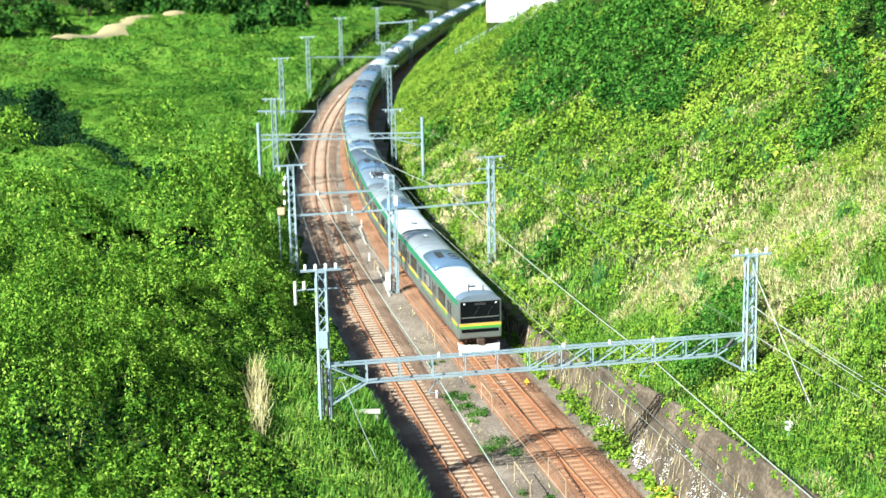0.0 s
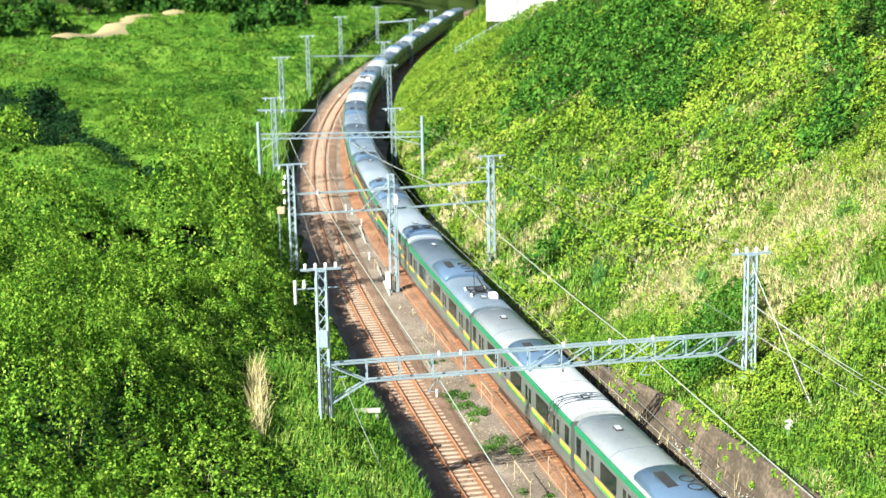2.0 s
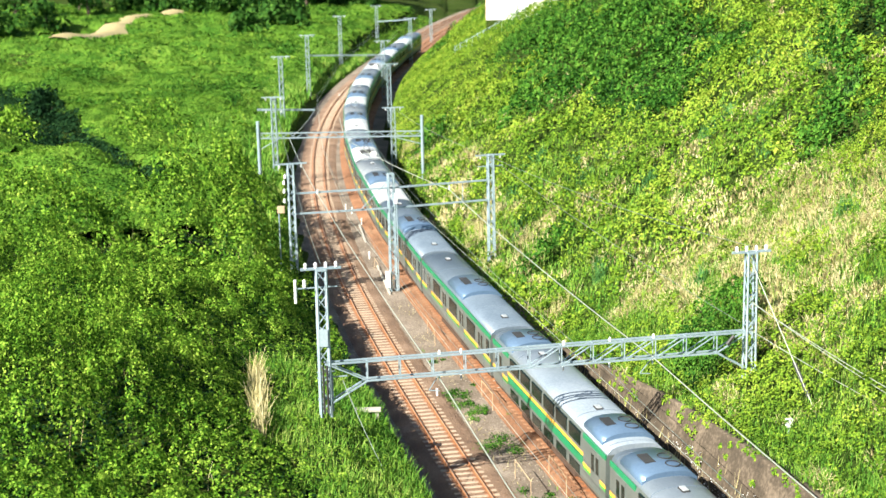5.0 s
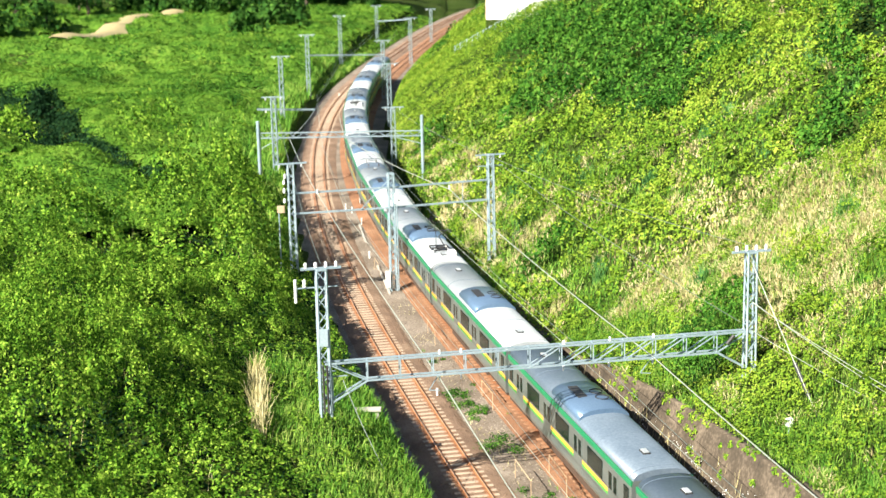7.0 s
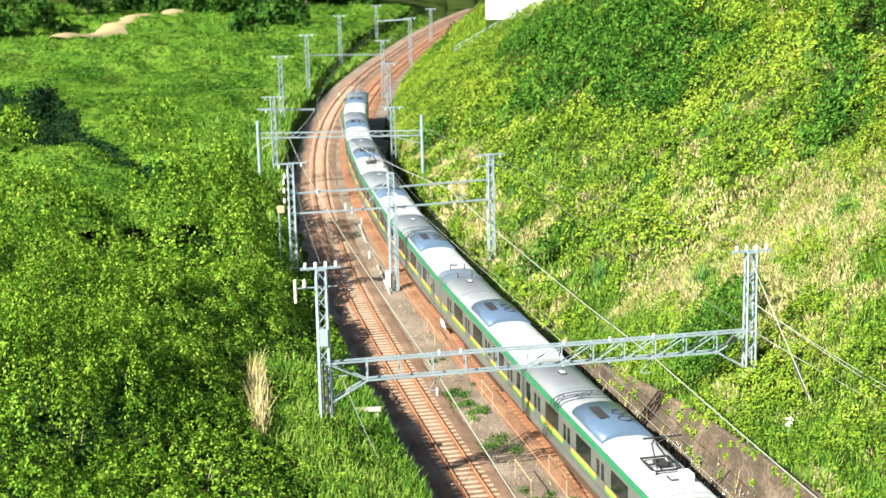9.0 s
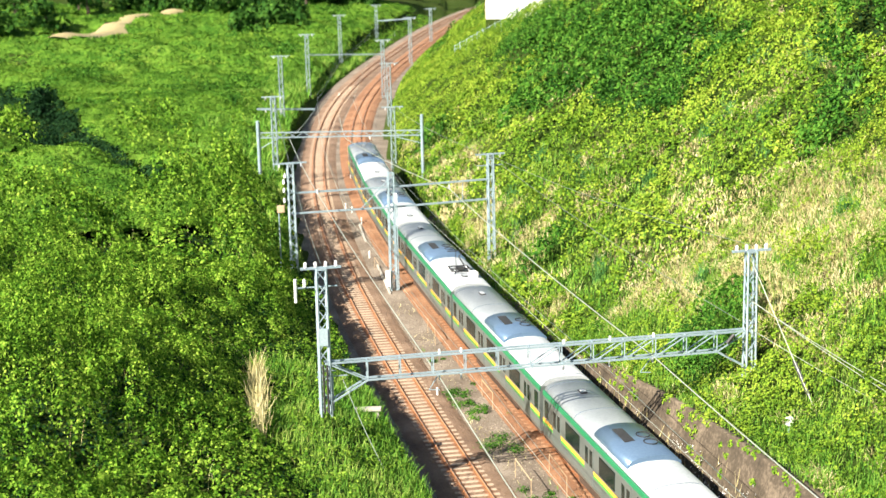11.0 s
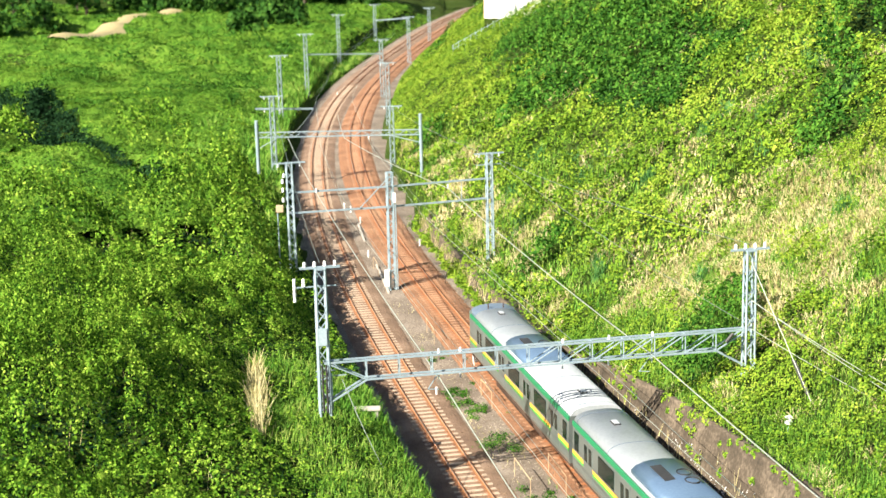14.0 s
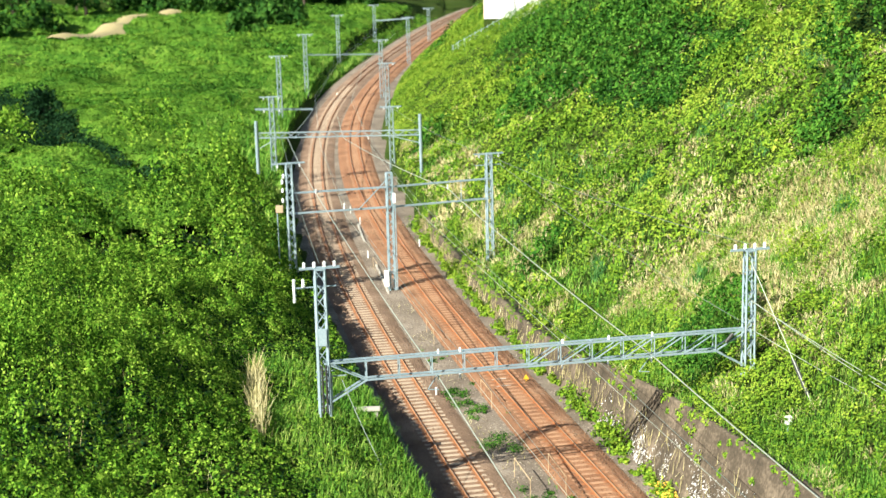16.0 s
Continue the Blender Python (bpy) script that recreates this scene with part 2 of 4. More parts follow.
def bar(bm, a, b, r, sides=4, r2=None):
    """A straight bar from a to b."""
    a, b = Vector(a), Vector(b)
    d = b - a
    q = d.to_track_quat("Z", "Y")
    rings = []
    for p, s in ((a, r), (b, r if r2 is None else r2)):
        rings.append([bm.verts.new(p + q @ Vector((s * math.cos(t), s * math.sin(t), 0))) for t in (2 * math.pi * (i + .5) / sides for i in range(sides))])
    for i in range(sides):
        j = (i + 1) % sides
        bm.faces.new((rings[0][i], rings[0][j], rings[1][j], rings[1][i]))
    bm.faces.new(rings[0][::-1]), bm.faces.new(rings[1])
    return bm


def from_arrays(name, verts, faces, mat, smooth=False):
    """A mesh out of computed arrays; faces of one size."""
    me = bpy.data.meshes.new(name)
    n, k = faces.shape
    me.vertices.add(len(verts))
    me.vertices.foreach_set("co", np.ascontiguousarray(verts, dtype=np.float32).ravel())
    me.loops.add(n * k)
    me.loops.foreach_set("vertex_index", np.ascontiguousarray(faces, dtype=np.int32).ravel())
    me.polygons.add(n)
    me.polygons.foreach_set("loop_start", np.arange(0, n * k, k, dtype=np.int32))
    me.polygons.foreach_set("loop_total", np.full(n, k, dtype=np.int32))
    if smooth:
        me.polygons.foreach_set("use_smooth", np.ones(n, dtype=bool))
    me.update(calc_edges=True)
    me.materials.append(mat)
    return new(name, me)


def strip(name, ys, sections, mat, label, category="", kind="structure", smooth=False):
    """A ribbon along the line: sections gives, for each y, its row of (x, z) points."""
    rows = np.array([[(x, y, z) for x, z in sections(y)] for y in ys])
    a, b = rows.shape[:2]
    idx = np.arange(a * b).reshape(a, b)
    faces = np.stack([idx[:-1, :-1], idx[:-1, 1:], idx[1:, 1:], idx[1:, :-1]], -1).reshape(-1, 4)
    return tagged(from_arrays(name, rows.reshape(-1, 3), faces, mat, smooth), label, category, "", kind)


# ------------------------------------------------------------------ ground
gx = np.concatenate([-np.geomspace(2600, 62, 26), np.arange(-60, 60, 0.9), np.geomspace(60, 2600, 28)])
gy = np.concatenate([-np.geomspace(2500, 40, 20), np.arange(-38, 40, 2.5), np.arange(40, 170, 0.95), np.arange(170, 340, 2.5), np.geomspace(340, 4200, 34)])
X, Y = np.meshgrid(gx, gy)
Z = height(X, Y)
idx = np.arange(X.size).reshape(X.shape)
quads = np.stack([idx[:-1, :-1], idx[:-1, 1:], idx[1:, 1:], idx[1:, :-1]], -1).reshape(-1, 4)
tagged(from_arrays("ground", np.stack([X, Y, Z], -1).reshape(-1, 3), quads, M["soil"], True), "green overgrown earth banks of a railway cutting", "ground", "", "structure")

line_y = np.concatenate([np.arange(-330, 40, 6.0), np.arange(40, 330, 1.0), np.arange(330, 470, 4.0)])
strip("trackbed", line_y, lambda y: [(float(left_x(y)) - 3.3, -.38), (float(left_x(y)) - 2.6, -.26), (float(right_x(y)) + (2.6 if y < 128 else 3.5), -.26), (float(right_x(y)) + (3.2 if y < 128 else 4.0), -.38)],
      M["bed"], "brown gravel trackbed between the two tracks", "trackbed")


def heading(f, y):
    return math.atan2(float(f(y + .5) - f(y - .5)), 1.0)


def track(f, which):
    def bed(y):
        c = float(f(y))
        return [(c - 1.95, -.30), (c - 1.45, -.115), (c + 1.45, -.115), (c + 1.95, -.30)]
    tr = strip("ballast_bed", line_y, bed, M["ballast_rusty" if which.startswith("running") else "ballast"], "rust-brown crushed stone ballast under the " + which, "ballast")
    for u, w in (((0, 1.0),) if which.startswith("running") else ((-.5635, .20), (.5635, .20))):
        strip("rusty_ballast_band", line_y, lambda y: [(float(f(y)) + u + k * w * (1 + .22 * float(soft_noise(y, 9.0 * k + u, 1.6, 14))), -.108) for k in (-1, 1)], M["ballast_rusty"], "orange rust-stained ballast along the rails", "ballast")
    t = thing("railway_track", which + " of rusty steel rails on concrete sleepers", "railway track", kind="structure")
    for side in (-1, 1):
        def web(y):
            c, k = float(f(y)) + side * .5635, .0
            return [(c - .07, -.15), (c - .07, -.135), (c - .012, -.12), (c - .012, -.045), (c - .036, -.03), (c - .036, -.001), (c + .036, -.001), (c + .036, -.03), (c + .012, -.045), (c + .012, -.12), (c + .07, -.135), (c + .07, -.15)]
        r = strip("rail", line_y, web, M["rail"], "", kind="")
        r.parent = t
        h = strip("rail_head", line_y, lambda y: [(float(f(y)) + side * .5635 + d, .002) for d in (-.03, .03)], M["railtop"], "shiny worn running surface", kind="")
        h.parent = r
    return t


track_l = track(left_x, "clear track")
track_r = track(right_x, "running track")


# ------------------------------------------------------------------ retaining wall
def wall_face(y):
    c, t, w = float(right_x(y)), float(wall_top(y)), float(wall_run(y))
    return [(c + 2.9, -.5), (c + 2.95, -.3), (c + 2.9 + w, t - .30), (c + 2.9 + w, t - .12), (c + 3.3 + w, t - .12), (c + 3.31 + w, t - .2), (c + 4.0 + w, t - .19), (c + 5.2 + w, t - .9)]


strip("retaining_wall", np.arange(30, 129.1, 1.0), wall_face, M["wall"], "weathered brown sloping concrete retaining wall", "wall")


# ------------------------------------------------------------------ plants
def scatter(x0, x1, y0, y1, per_m2, keep):
    n = int((x1 - x0) * (y1 - y0) * per_m2)
    x, y = np.random.uniform(x0, x1, n), np.random.uniform(y0, y1, n)
    k = np.random.rand(n) < keep(x, y)
    return x[k], y[k]


def free(x, y):
    """1 where plants may grow: off the tracks and off the wall's face."""
    r, l = x - right_x(y), left_x(y) - x
    return ((r > 3.1 + wall_run(y)) & ((r < 400)) | (l > 3.3)).astype(float)


def footing(x, y):
    """The ground, or the wall's cap where it covers the ground."""
    r = x - right_x(y)
    cap = (r > 3.0 + wall_run(y)) & (r < 4.7 + wall_run(y)) & (y > 31) & (y < 128)
    return np.where(cap, np.maximum(height(x, y), wall_top(y) - .2), height(x, y))


def canopy(x, y, tall, size, seed, fine=1.0):
    r, l = x - right_x(y), left_x(y) - x
    edge = np.clip(np.where(r > 0, (r - 3.5) / 5, (l - np.interp(y, (76, 92), (8.6, 3.6))) / np.interp(y, (76, 92), (9, 4))), .1, 1)
    swell = np.clip(.85 + .65 * soft_noise(x, y, size * 4, seed + 3), .4, 1.5)
    return tall * edge * swell * (mounds(x, y, size, seed) + fine * .65 * mounds(x, y, size * .42, seed + 7) + fine * .5 * mounds(x, y, size * .2, seed + 9))


def leaf_mesh(p, normal, size, slim=0.62):
    """Pointed leaves, slightly folded, at p."""
    n = len(p)
    a = np.random.normal(size=(n, 3))
    a -= normal * (a * normal).sum(1, keepdims=True)
    a /= np.linalg.norm(a, axis=1, keepdims=True) + 1e-9
    b = np.cross(normal, a)
    s = size[:, None]
    v = np.stack([p - a * s, p + b * s * slim - normal * s * .12, p + a * s, p - b * s * slim - normal * s * .12], 1).reshape(-1, 3)
    return v, np.arange(4 * n).reshape(n, 4)


def foliage(name, mat, label, category, x, y, tall, clump, seed, leaf, sprig=0.0, wild=.55, thick=.35, fine=1.0):
    if sprig:
        # leaves gather in sprigs, with gaps between them
        k = np.arange(len(x)) // 14 * 14
        dx, dy = np.random.normal(scale=sprig, size=(2, len(x)))
        x, y = x[k] + dx, y[k] + dy
        dome = np.maximum(1 - (dx ** 2 + dy ** 2) / (2.2 * sprig) ** 2, -.5) * sprig * 1.5
    else:
        dome = 0
    e = .15
    top = lambda u, v: footing(u, v) + canopy(u, v, tall, clump, seed, fine)
    z = top(x, y)
    nx, ny = (z - top(x + e, y)) / e, (z - top(x, y + e)) / e
    nrm = np.stack([nx, ny, np.ones_like(z)], 1)
    nrm /= np.linalg.norm(nrm, axis=1, keepdims=True)
    nrm += np.random.normal(scale=wild * .6, size=nrm.shape)
    nrm /= np.linalg.norm(nrm, axis=1, keepdims=True)
    z = z + .04 + dome - np.random.rand(len(z)) ** 2 * thick
    v, f = leaf_mesh(np.stack([x, y, z], 1), nrm, leaf * np.random.uniform(.6, 1.35, len(x)))
    return tagged(from_arrays(name, v, f, mat), label, category, "", "stuff")


def blades(name, mat, label, category, x, y, tall, wide, bend=.45, tuft=.25):
    """Grass: narrow bent blades of two faces each."""
    n = len(x)
    z = footing(x, y) - .03
    t = np.random.uniform(.5, 1.25, n) * tall
    ang = np.random.uniform(0, 2 * math.pi, n)
    lean = np.random.uniform(.1, 1, n) * bend * t
    d = np.stack([np.cos(ang), np.sin(ang), np.zeros(n)], 1)
    s = np.stack([-np.sin(ang), np.cos(ang), np.zeros(n)], 1) * wide
    p = np.stack([x, y, z], 1)
    up = np.array((0, 0, 1.0))
    mid = p + d * lean[:, None] * .35 + up * t[:, None] * .6
    tip = p + d * lean[:, None] + up * t[:, None] * .97
    v = np.stack([p - s, p + s, mid + s * .8, mid - s * .8, tip + s * .15, tip - s * .15], 1).reshape(-1, 3)
    k = np.arange(n)[:, None] * 6
    f = np.concatenate([k + (0, 1, 2, 3), k + (3, 2, 4, 5)])
    return tagged(from_arrays(name, v, f, mat), label, category, "", "stuff")


PATH = ((-64.0, 266.0), (-62.0, 275.0), (-60.0, 292.0), (-58.5, 310.0), (-56.0, 338.0))


def path_x(y):
    return np.interp(y, [p[1] for p in PATH], [p[0] for p in PATH])


def off_path(x, y):
    """False on the bare ridge path."""
    return (np.abs(x - path_x(y)) > np.interp(y, (266, 295, 338), (2.8, 1.9, .9)) - .8 * soft_noise(x, y, 4, 71)) | (y < 266) | (y > 338)


def side_of(x, y):
    return x > right_x(y)


def dryness(x, y):
    """0 lush to 1 dry: the middle of the sunny hillside is half straw."""
    r = x - right_x(y)
    band = np.exp(-((r - 15.5) / 6.5) ** 2) * np.exp(-((y - 88) / 20) ** 2) + .75 * np.exp(-((r - 6) / 3) ** 2) * np.exp(-((y - 128) / 22) ** 2)
    return np.clip(1.7 * band + 1.3 * soft_noise(x * 1.5, y * .55, 1.5, 21) + .5 * soft_noise(x * 2.2, y * 1.1, 1.0, 23) + .6 * soft_noise(x, y * .6, 4, 22) - .72, 0, 1) * side_of(x, y)


def dark_shrubs(x, y):
    """Patches of taller, darker shrubs up on the hillside."""
    r = x - right_x(y)
    high = 1.45 * np.exp(-((r - 20.5) / 5.0) ** 2) * np.clip((y - 112) / 12, 0, 1) * np.clip((192 - y) / 12, 0, 1) + 1.3 * np.clip((r - 22) / 4, 0, 1) * np.clip((y - 96) / 10, 0, 1) - .3
    high = high + 1.6 * np.exp(-((r - 8.2) / 2.6) ** 2 - ((y - 75) / 4.0) ** 2)
    return ((high * .55 + .75 * soft_noise(x, y, 8, 41) + .35 * soft_noise(x, y, 2.5, 42)) > .40) & side_of(x, y) & (r > 5.6)


def grassy(x, y):
    """Where grass stands instead of shrubs."""
    r, l = x - right_x(y), left_x(y) - x
    lowright = np.exp(-((r - 7) / 3.5) ** 2) * .7 + np.exp(-((r - 15) / 7) ** 2) * np.exp(-((y - 86) / 20) ** 2) * .5
    lowright = lowright * (1 - .8 * np.exp(-((r - 7.5) / 3) ** 2 - ((y - 70) / 6) ** 2))
    bankedge = np.exp(-((l - 5.5) / np.interp(y, (76, 86), (4.2, 2.2))) ** 4) * np.interp(y, (80, 95), (.68, .5))
    g = np.where(r > 0, lowright, bankedge - .25) + .6 * soft_noise(x, y, 4, 31) + .35 * soft_noise(x, y, 12, 32)
    return np.clip(g + .9 * dryness(x, y), 0, 1)


def brushy(x, y):
    """Where shrubs stand on the bank; meadow plants take over beyond."""
    l = left_x(y) - x
    edge = np.interp(l, (3, 8, 11, 15, 60), (150, 132, 112, 101, 93)) + 7 * soft_noise(x, y, 9, 95)
    return (y < edge) | ((soft_noise(x, y, 6, 96) + .4 * soft_noise(x, y, 2.5, 97) > .58) & (y < 152) & (l > 7))


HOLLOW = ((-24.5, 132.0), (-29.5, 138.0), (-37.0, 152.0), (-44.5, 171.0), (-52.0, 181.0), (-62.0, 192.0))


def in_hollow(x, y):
    """The thicket that darkens the gully in place of shade: wide at its far end, narrow at the near one."""
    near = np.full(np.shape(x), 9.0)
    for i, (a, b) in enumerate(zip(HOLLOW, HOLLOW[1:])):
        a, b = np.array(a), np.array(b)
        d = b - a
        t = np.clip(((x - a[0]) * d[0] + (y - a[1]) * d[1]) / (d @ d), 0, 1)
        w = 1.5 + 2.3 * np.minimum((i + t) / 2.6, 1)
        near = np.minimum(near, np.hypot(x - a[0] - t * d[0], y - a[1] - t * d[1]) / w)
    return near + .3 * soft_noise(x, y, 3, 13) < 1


STRETCHES = ((-25, 27, 46, 70, 225, .075), (-32, 34, 70, 92, 210, .078), (-40, 42, 92, 125, 66, .13), (-52, 52, 125, 165, 40, .165))
for x0, x1, y0, y1, dens, leaf in STRETCHES:
    x, y = scatter(x0, x1, y0, y1, dens, lambda x, y: free(x, y) * ~side_of(x, y) * brushy(x, y) * ~in_hollow(x, y) * (1 - .9 * grassy(x, y)) * np.clip(.35 + 1.6 * canopy(x, y, 1, 2.2, 11), 0, 1))
    foliage("shrub_cover", M["bush"], "dense dark green broadleaf shrubs over the bank", "shrubs", x, y, 3.0, 2.2, 11, leaf, sprig=leaf * 2.1, thick=.5)
    x, y = scatter(x0, x1, y0, y1, dens * .9, lambda x, y: free(x, y) * ~side_of(x, y) * ~brushy(x, y) * ~in_hollow(x, y))
    foliage("meadow_cover", M["meadow"], "soft green meadow plants over the valley side", "meadow", x, y, 1.2, 3.4, 33, leaf * .75, thick=.3, fine=.3)
    x, y = scatter(x0, x1, y0, y1, dens * .9, lambda x, y: free(x, y) * side_of(x, y) * (1 - .9 * grassy(x, y)) * ~dark_shrubs(x, y))
    foliage("vine_cover", M["vine"], "bright green creeping vines over the hillside", "vines", x, y, 1.15, 1.9, 15, leaf * .92, sprig=leaf * 1.9, thick=.3)
    x, y = scatter(x0, x1, y0, y1, dens, lambda x, y: free(x, y) * dark_shrubs(x, y) * 1.0)
    foliage("hillside_shrubs", M["shrub"], "darker green shrubs in patches on the hillside", "shrubs", x, y, 2.0, 2.0, 19, leaf * 1.1, sprig=leaf * 2.2, thick=.45)
    x, y = scatter(x0, x1, y0, y1, dens * .5, lambda x, y: free(x, y) * np.clip(grassy(x, y) * 1.3, 0, 1) * (1 - .75 * dryness(x, y)))
    blades("grass_cover", M["grass"], "tall fresh green grass on the cutting", "grass", x, y, .52, leaf * .27, bend=.9)
    x, y = scatter(x0, x1, y0, y1, dens * .6, lambda x, y: free(x, y) * np.clip(dryness(x, y) * 1.6, 0, 1))
    blades("dry_grass_cover", M["straw"], "dry straw-coloured grass tufts on the slope", "dry grass", x, y, .36, leaf * .36, bend=1.7)
# low plants whose near-black colour stands in for the gully's shaded band
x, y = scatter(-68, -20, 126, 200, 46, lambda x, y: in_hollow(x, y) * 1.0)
foliage("gully_shade_thicket", M["thicket"], "low thicket in the gully, coloured near-black for its shade", "thicket", x, y, 1.3, 2.4, 43, .15, thick=.5, fine=.6)

# turf under the meadow plants
tx, ty = np.meshgrid(np.arange(-112, 6, .8), np.arange(92, 366, 1.0))
tz = height(tx, ty) + canopy(tx, ty, 1.2, 3.4, 33, .3) - .22
ti = np.arange(tx.size).reshape(tx.shape)
tq = np.stack([ti[:-1, :-1], ti[:-1, 1:], ti[1:, 1:], ti[1:, :-1]], -1).reshape(-1, 4)
cx, cy = tx.ravel()[tq].mean(1), ty.ravel()[tq].mean(1)
keep = ((left_x(cy) - cx) > 4.6 + bank_shift(cy)) & ~brushy(cx, cy) & ~in_hollow(cx, cy) & off_path(cx, cy)
tagged(from_arrays("meadow_turf", np.stack([tx, ty, tz], -1).reshape(-1, 3), tq[keep], M["turf"], True), "soft green turf of the valley side", "turf", "", "stuff")

# near-black leaves over the soil put shade into the gaps between shrubs
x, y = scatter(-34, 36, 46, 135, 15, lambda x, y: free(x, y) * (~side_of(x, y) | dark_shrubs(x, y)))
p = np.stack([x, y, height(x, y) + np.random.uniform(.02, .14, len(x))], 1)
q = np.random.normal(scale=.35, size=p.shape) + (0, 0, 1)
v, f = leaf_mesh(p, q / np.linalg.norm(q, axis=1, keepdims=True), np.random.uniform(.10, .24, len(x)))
tagged(from_arrays("undergrowth", v, f, M["thicket"]), "leafy undergrowth close to the ground, near-black to shade the gaps between shrubs", "undergrowth", "", "stuff")
x, y = scatter(-34, -2, 108, 280, 24, lambda x, y: ((left_x(y) - x) > 3.6) * ((left_x(y) - x) < 13) * np.clip(.6 + soft_noise(x, y, 6, 91), 0, 1))
blades("bank_grass", M["grass"], "pale green grass along the top of the bank", "grass", x, y, 1.0, .06, bend=.9)
for x0, x1, y0, y1, dens, leaf in ((-76, 28, 165, 232, 24, .15), (-110, 60, 232, 365, 8, .24)):
    x, y = scatter(x0, x1, y0, y1, dens, lambda x, y: free(x, y) * off_path(x, y) * ~side_of(x, y) * ~in_hollow(x, y))
    foliage("distant_meadow", M["meadow"], "soft green scrub over the distant valley side", "meadow", x, y, 1.2, 3.4, 33, leaf, thick=.35, fine=.3)
    x, y = scatter(x0, x1, y0, y1, dens * .8, lambda x, y: ((left_x(y) - x) > 9) * off_path(x, y) * ~in_hollow(x, y) * (soft_noise(x, y * .5, 6, 98) + .4 * soft_noise(x, y, 2.5, 99) > .55))
    foliage("distant_bushes", M["shrub"], "darker bushes dotted over the valley side", "bushes", x, y, 1.9, 2.6, 20, leaf, thick=.6, fine=.5)
for y0, y1, dens, leaf in ((165, 232, 55, .105), (232, 350, 20, .16)):
    x, y = scatter(-16, 34, y0, y1, dens, lambda x, y: free(x, y) * side_of(x, y) * (x - right_x(y) < 26) * ~dark_shrubs(x, y))
    foliage("distant_vines", M["vine"], "green creepers over the far end of the hillside", "vines", x, y, .8, 2.6, 18, leaf, thick=.4)
    x, y = scatter(-16, 34, y0, y1, dens * .8, lambda x, y: free(x, y) * (x - right_x(y) < 26) * dark_shrubs(x, y))
    foliage("distant_shrubs", M["shrub"], "darker shrubs at the far end of the hillside", "shrubs", x, y, 1.7, 2.2, 19, leaf, thick=.6)


def tussocks(name, mat, label, spots, per, tall, wide):
    """Separate tufts of long blades."""
    x = np.concatenate([np.random.normal(p[0], p[2], per) for p in spots])
    y = np.concatenate([np.random.normal(p[1], p[2], per) for p in spots])
    return blades(name, mat, label, "tussocks", x, y, tall, wide, bend=.95)


def hill_spots(n, r0, r1, y0, y1, spread):
    out = []
    for _ in range(n):
        y = random.uniform(y0, y1)
        out.append((float(right_x(y)) + random.uniform(r0, r1), y, spread * random.uniform(.6, 1.3)))
    return out


tussocks("green_tussocks", M["tussock"], "blue-green grass tussocks on the hillside", hill_spots(40, 7, 28, 66, 135, .28), 110, .95, .022)
tussocks("straw_tussocks", M["straw"], "tall dry straw tussocks on the hillside", hill_spots(26, 4.5, 9, 95, 160, .5) + hill_spots(16, 9, 24, 70, 115, .5), 80, .9, .018)
x, y = scatter(-34, 0, 48, 110, .35, lambda x, y: free(x, y) * ~side_of(x, y) * (soft_noise(x, y, 5, 81) > .1) * ((left_x(y) - x) > 8))
blades("dead_stems", M["straw"], "pale dead stems poking out of the shrubs", "dead stems", x, y, 1.9, .010, bend=1.5)

# tufts along the wall's foot and between the tracks
def clumps(name, mat, label, spots, leaf):
    """Low weeds: leaves heaped over round spots (x, y, radius, height)."""
    ps, ns = [], []
    for x, y, r, h in spots:
        n = int(420 * r * r) + 60
        d = np.random.normal(size=(n, 3))
        d[:, 2] = np.abs(d[:, 2])
        d /= np.linalg.norm(d, axis=1, keepdims=True)
        k = np.random.uniform(.35, 1.05, (n, 1)) * (1 + .25 * np.sin(5 * np.arctan2(d[:, 1:2], d[:, 0:1]) + x))
        ps.append(np.array((x, y, -.28)) + d * k * (r, r, h))
        q = d + np.random.normal(scale=.5, size=d.shape)
        ns.append(q / np.linalg.norm(q, axis=1, keepdims=True))
    p = np.concatenate(ps)
    v, f = leaf_mesh(p, np.concatenate(ns), leaf * np.random.uniform(.6, 1.3, len(p)))
    return tagged(from_arrays(name, v, f, mat), label, "weeds", "", "stuff")


foot = []
for y, k, r, h in ((83.5, .2, .8, .9), (81.5, .1, 1.0, 1.2), (79.6, .3, .8, .9), (77.2, .0, .8, 1.0), (76.0, .2, 1.1, 1.5), (74.5, .2, .9, .9), (71.5, .3, .7, .5), (68.5, .1, .9, .7), (66.0, .2, 1.0, .8), (113.5, .2, .8, 1.2),
                   (111.5, .3, .9, 1.3), (110, .2, .8, 1.0), (106, .1, .7, .7), (102.5, .3, .7, .7), (98.5, .1, .6, .6), (95.5, .3, .7, .7), (92, .2, .7, .6), (89, .1, .8, .7), (119, .3, .8, .8), (125, .2, 1.0, .9), (131, .3, 1.2, 1.1)):
    foot.append((float(right_x(y)) + 2.75 + k, y, r, h))
for _ in range(120):
    y = random.uniform(60, 130)
    foot.append((float(right_x(y)) + random.uniform(2.3, 3.0), y, random.uniform(.15, .45), random.uniform(.15, .5)))
clumps("wall_foot_weeds", M["vine"], "bright green weeds along the foot of the wall", foot, .10)
mid = []
for _ in range(90):
    y = 60 + 32 * random.random() ** 1.3
    c = (float(left_x(y)) * .5 + float(right_x(y)) * .5) + random.gauss(-.1, .75)
    if .5 + .5 * float(soft_noise(c, y, 3.0, 51)) > .45:
        mid.append((c, y, random.uniform(.15, .5), random.uniform(.12, .4)))
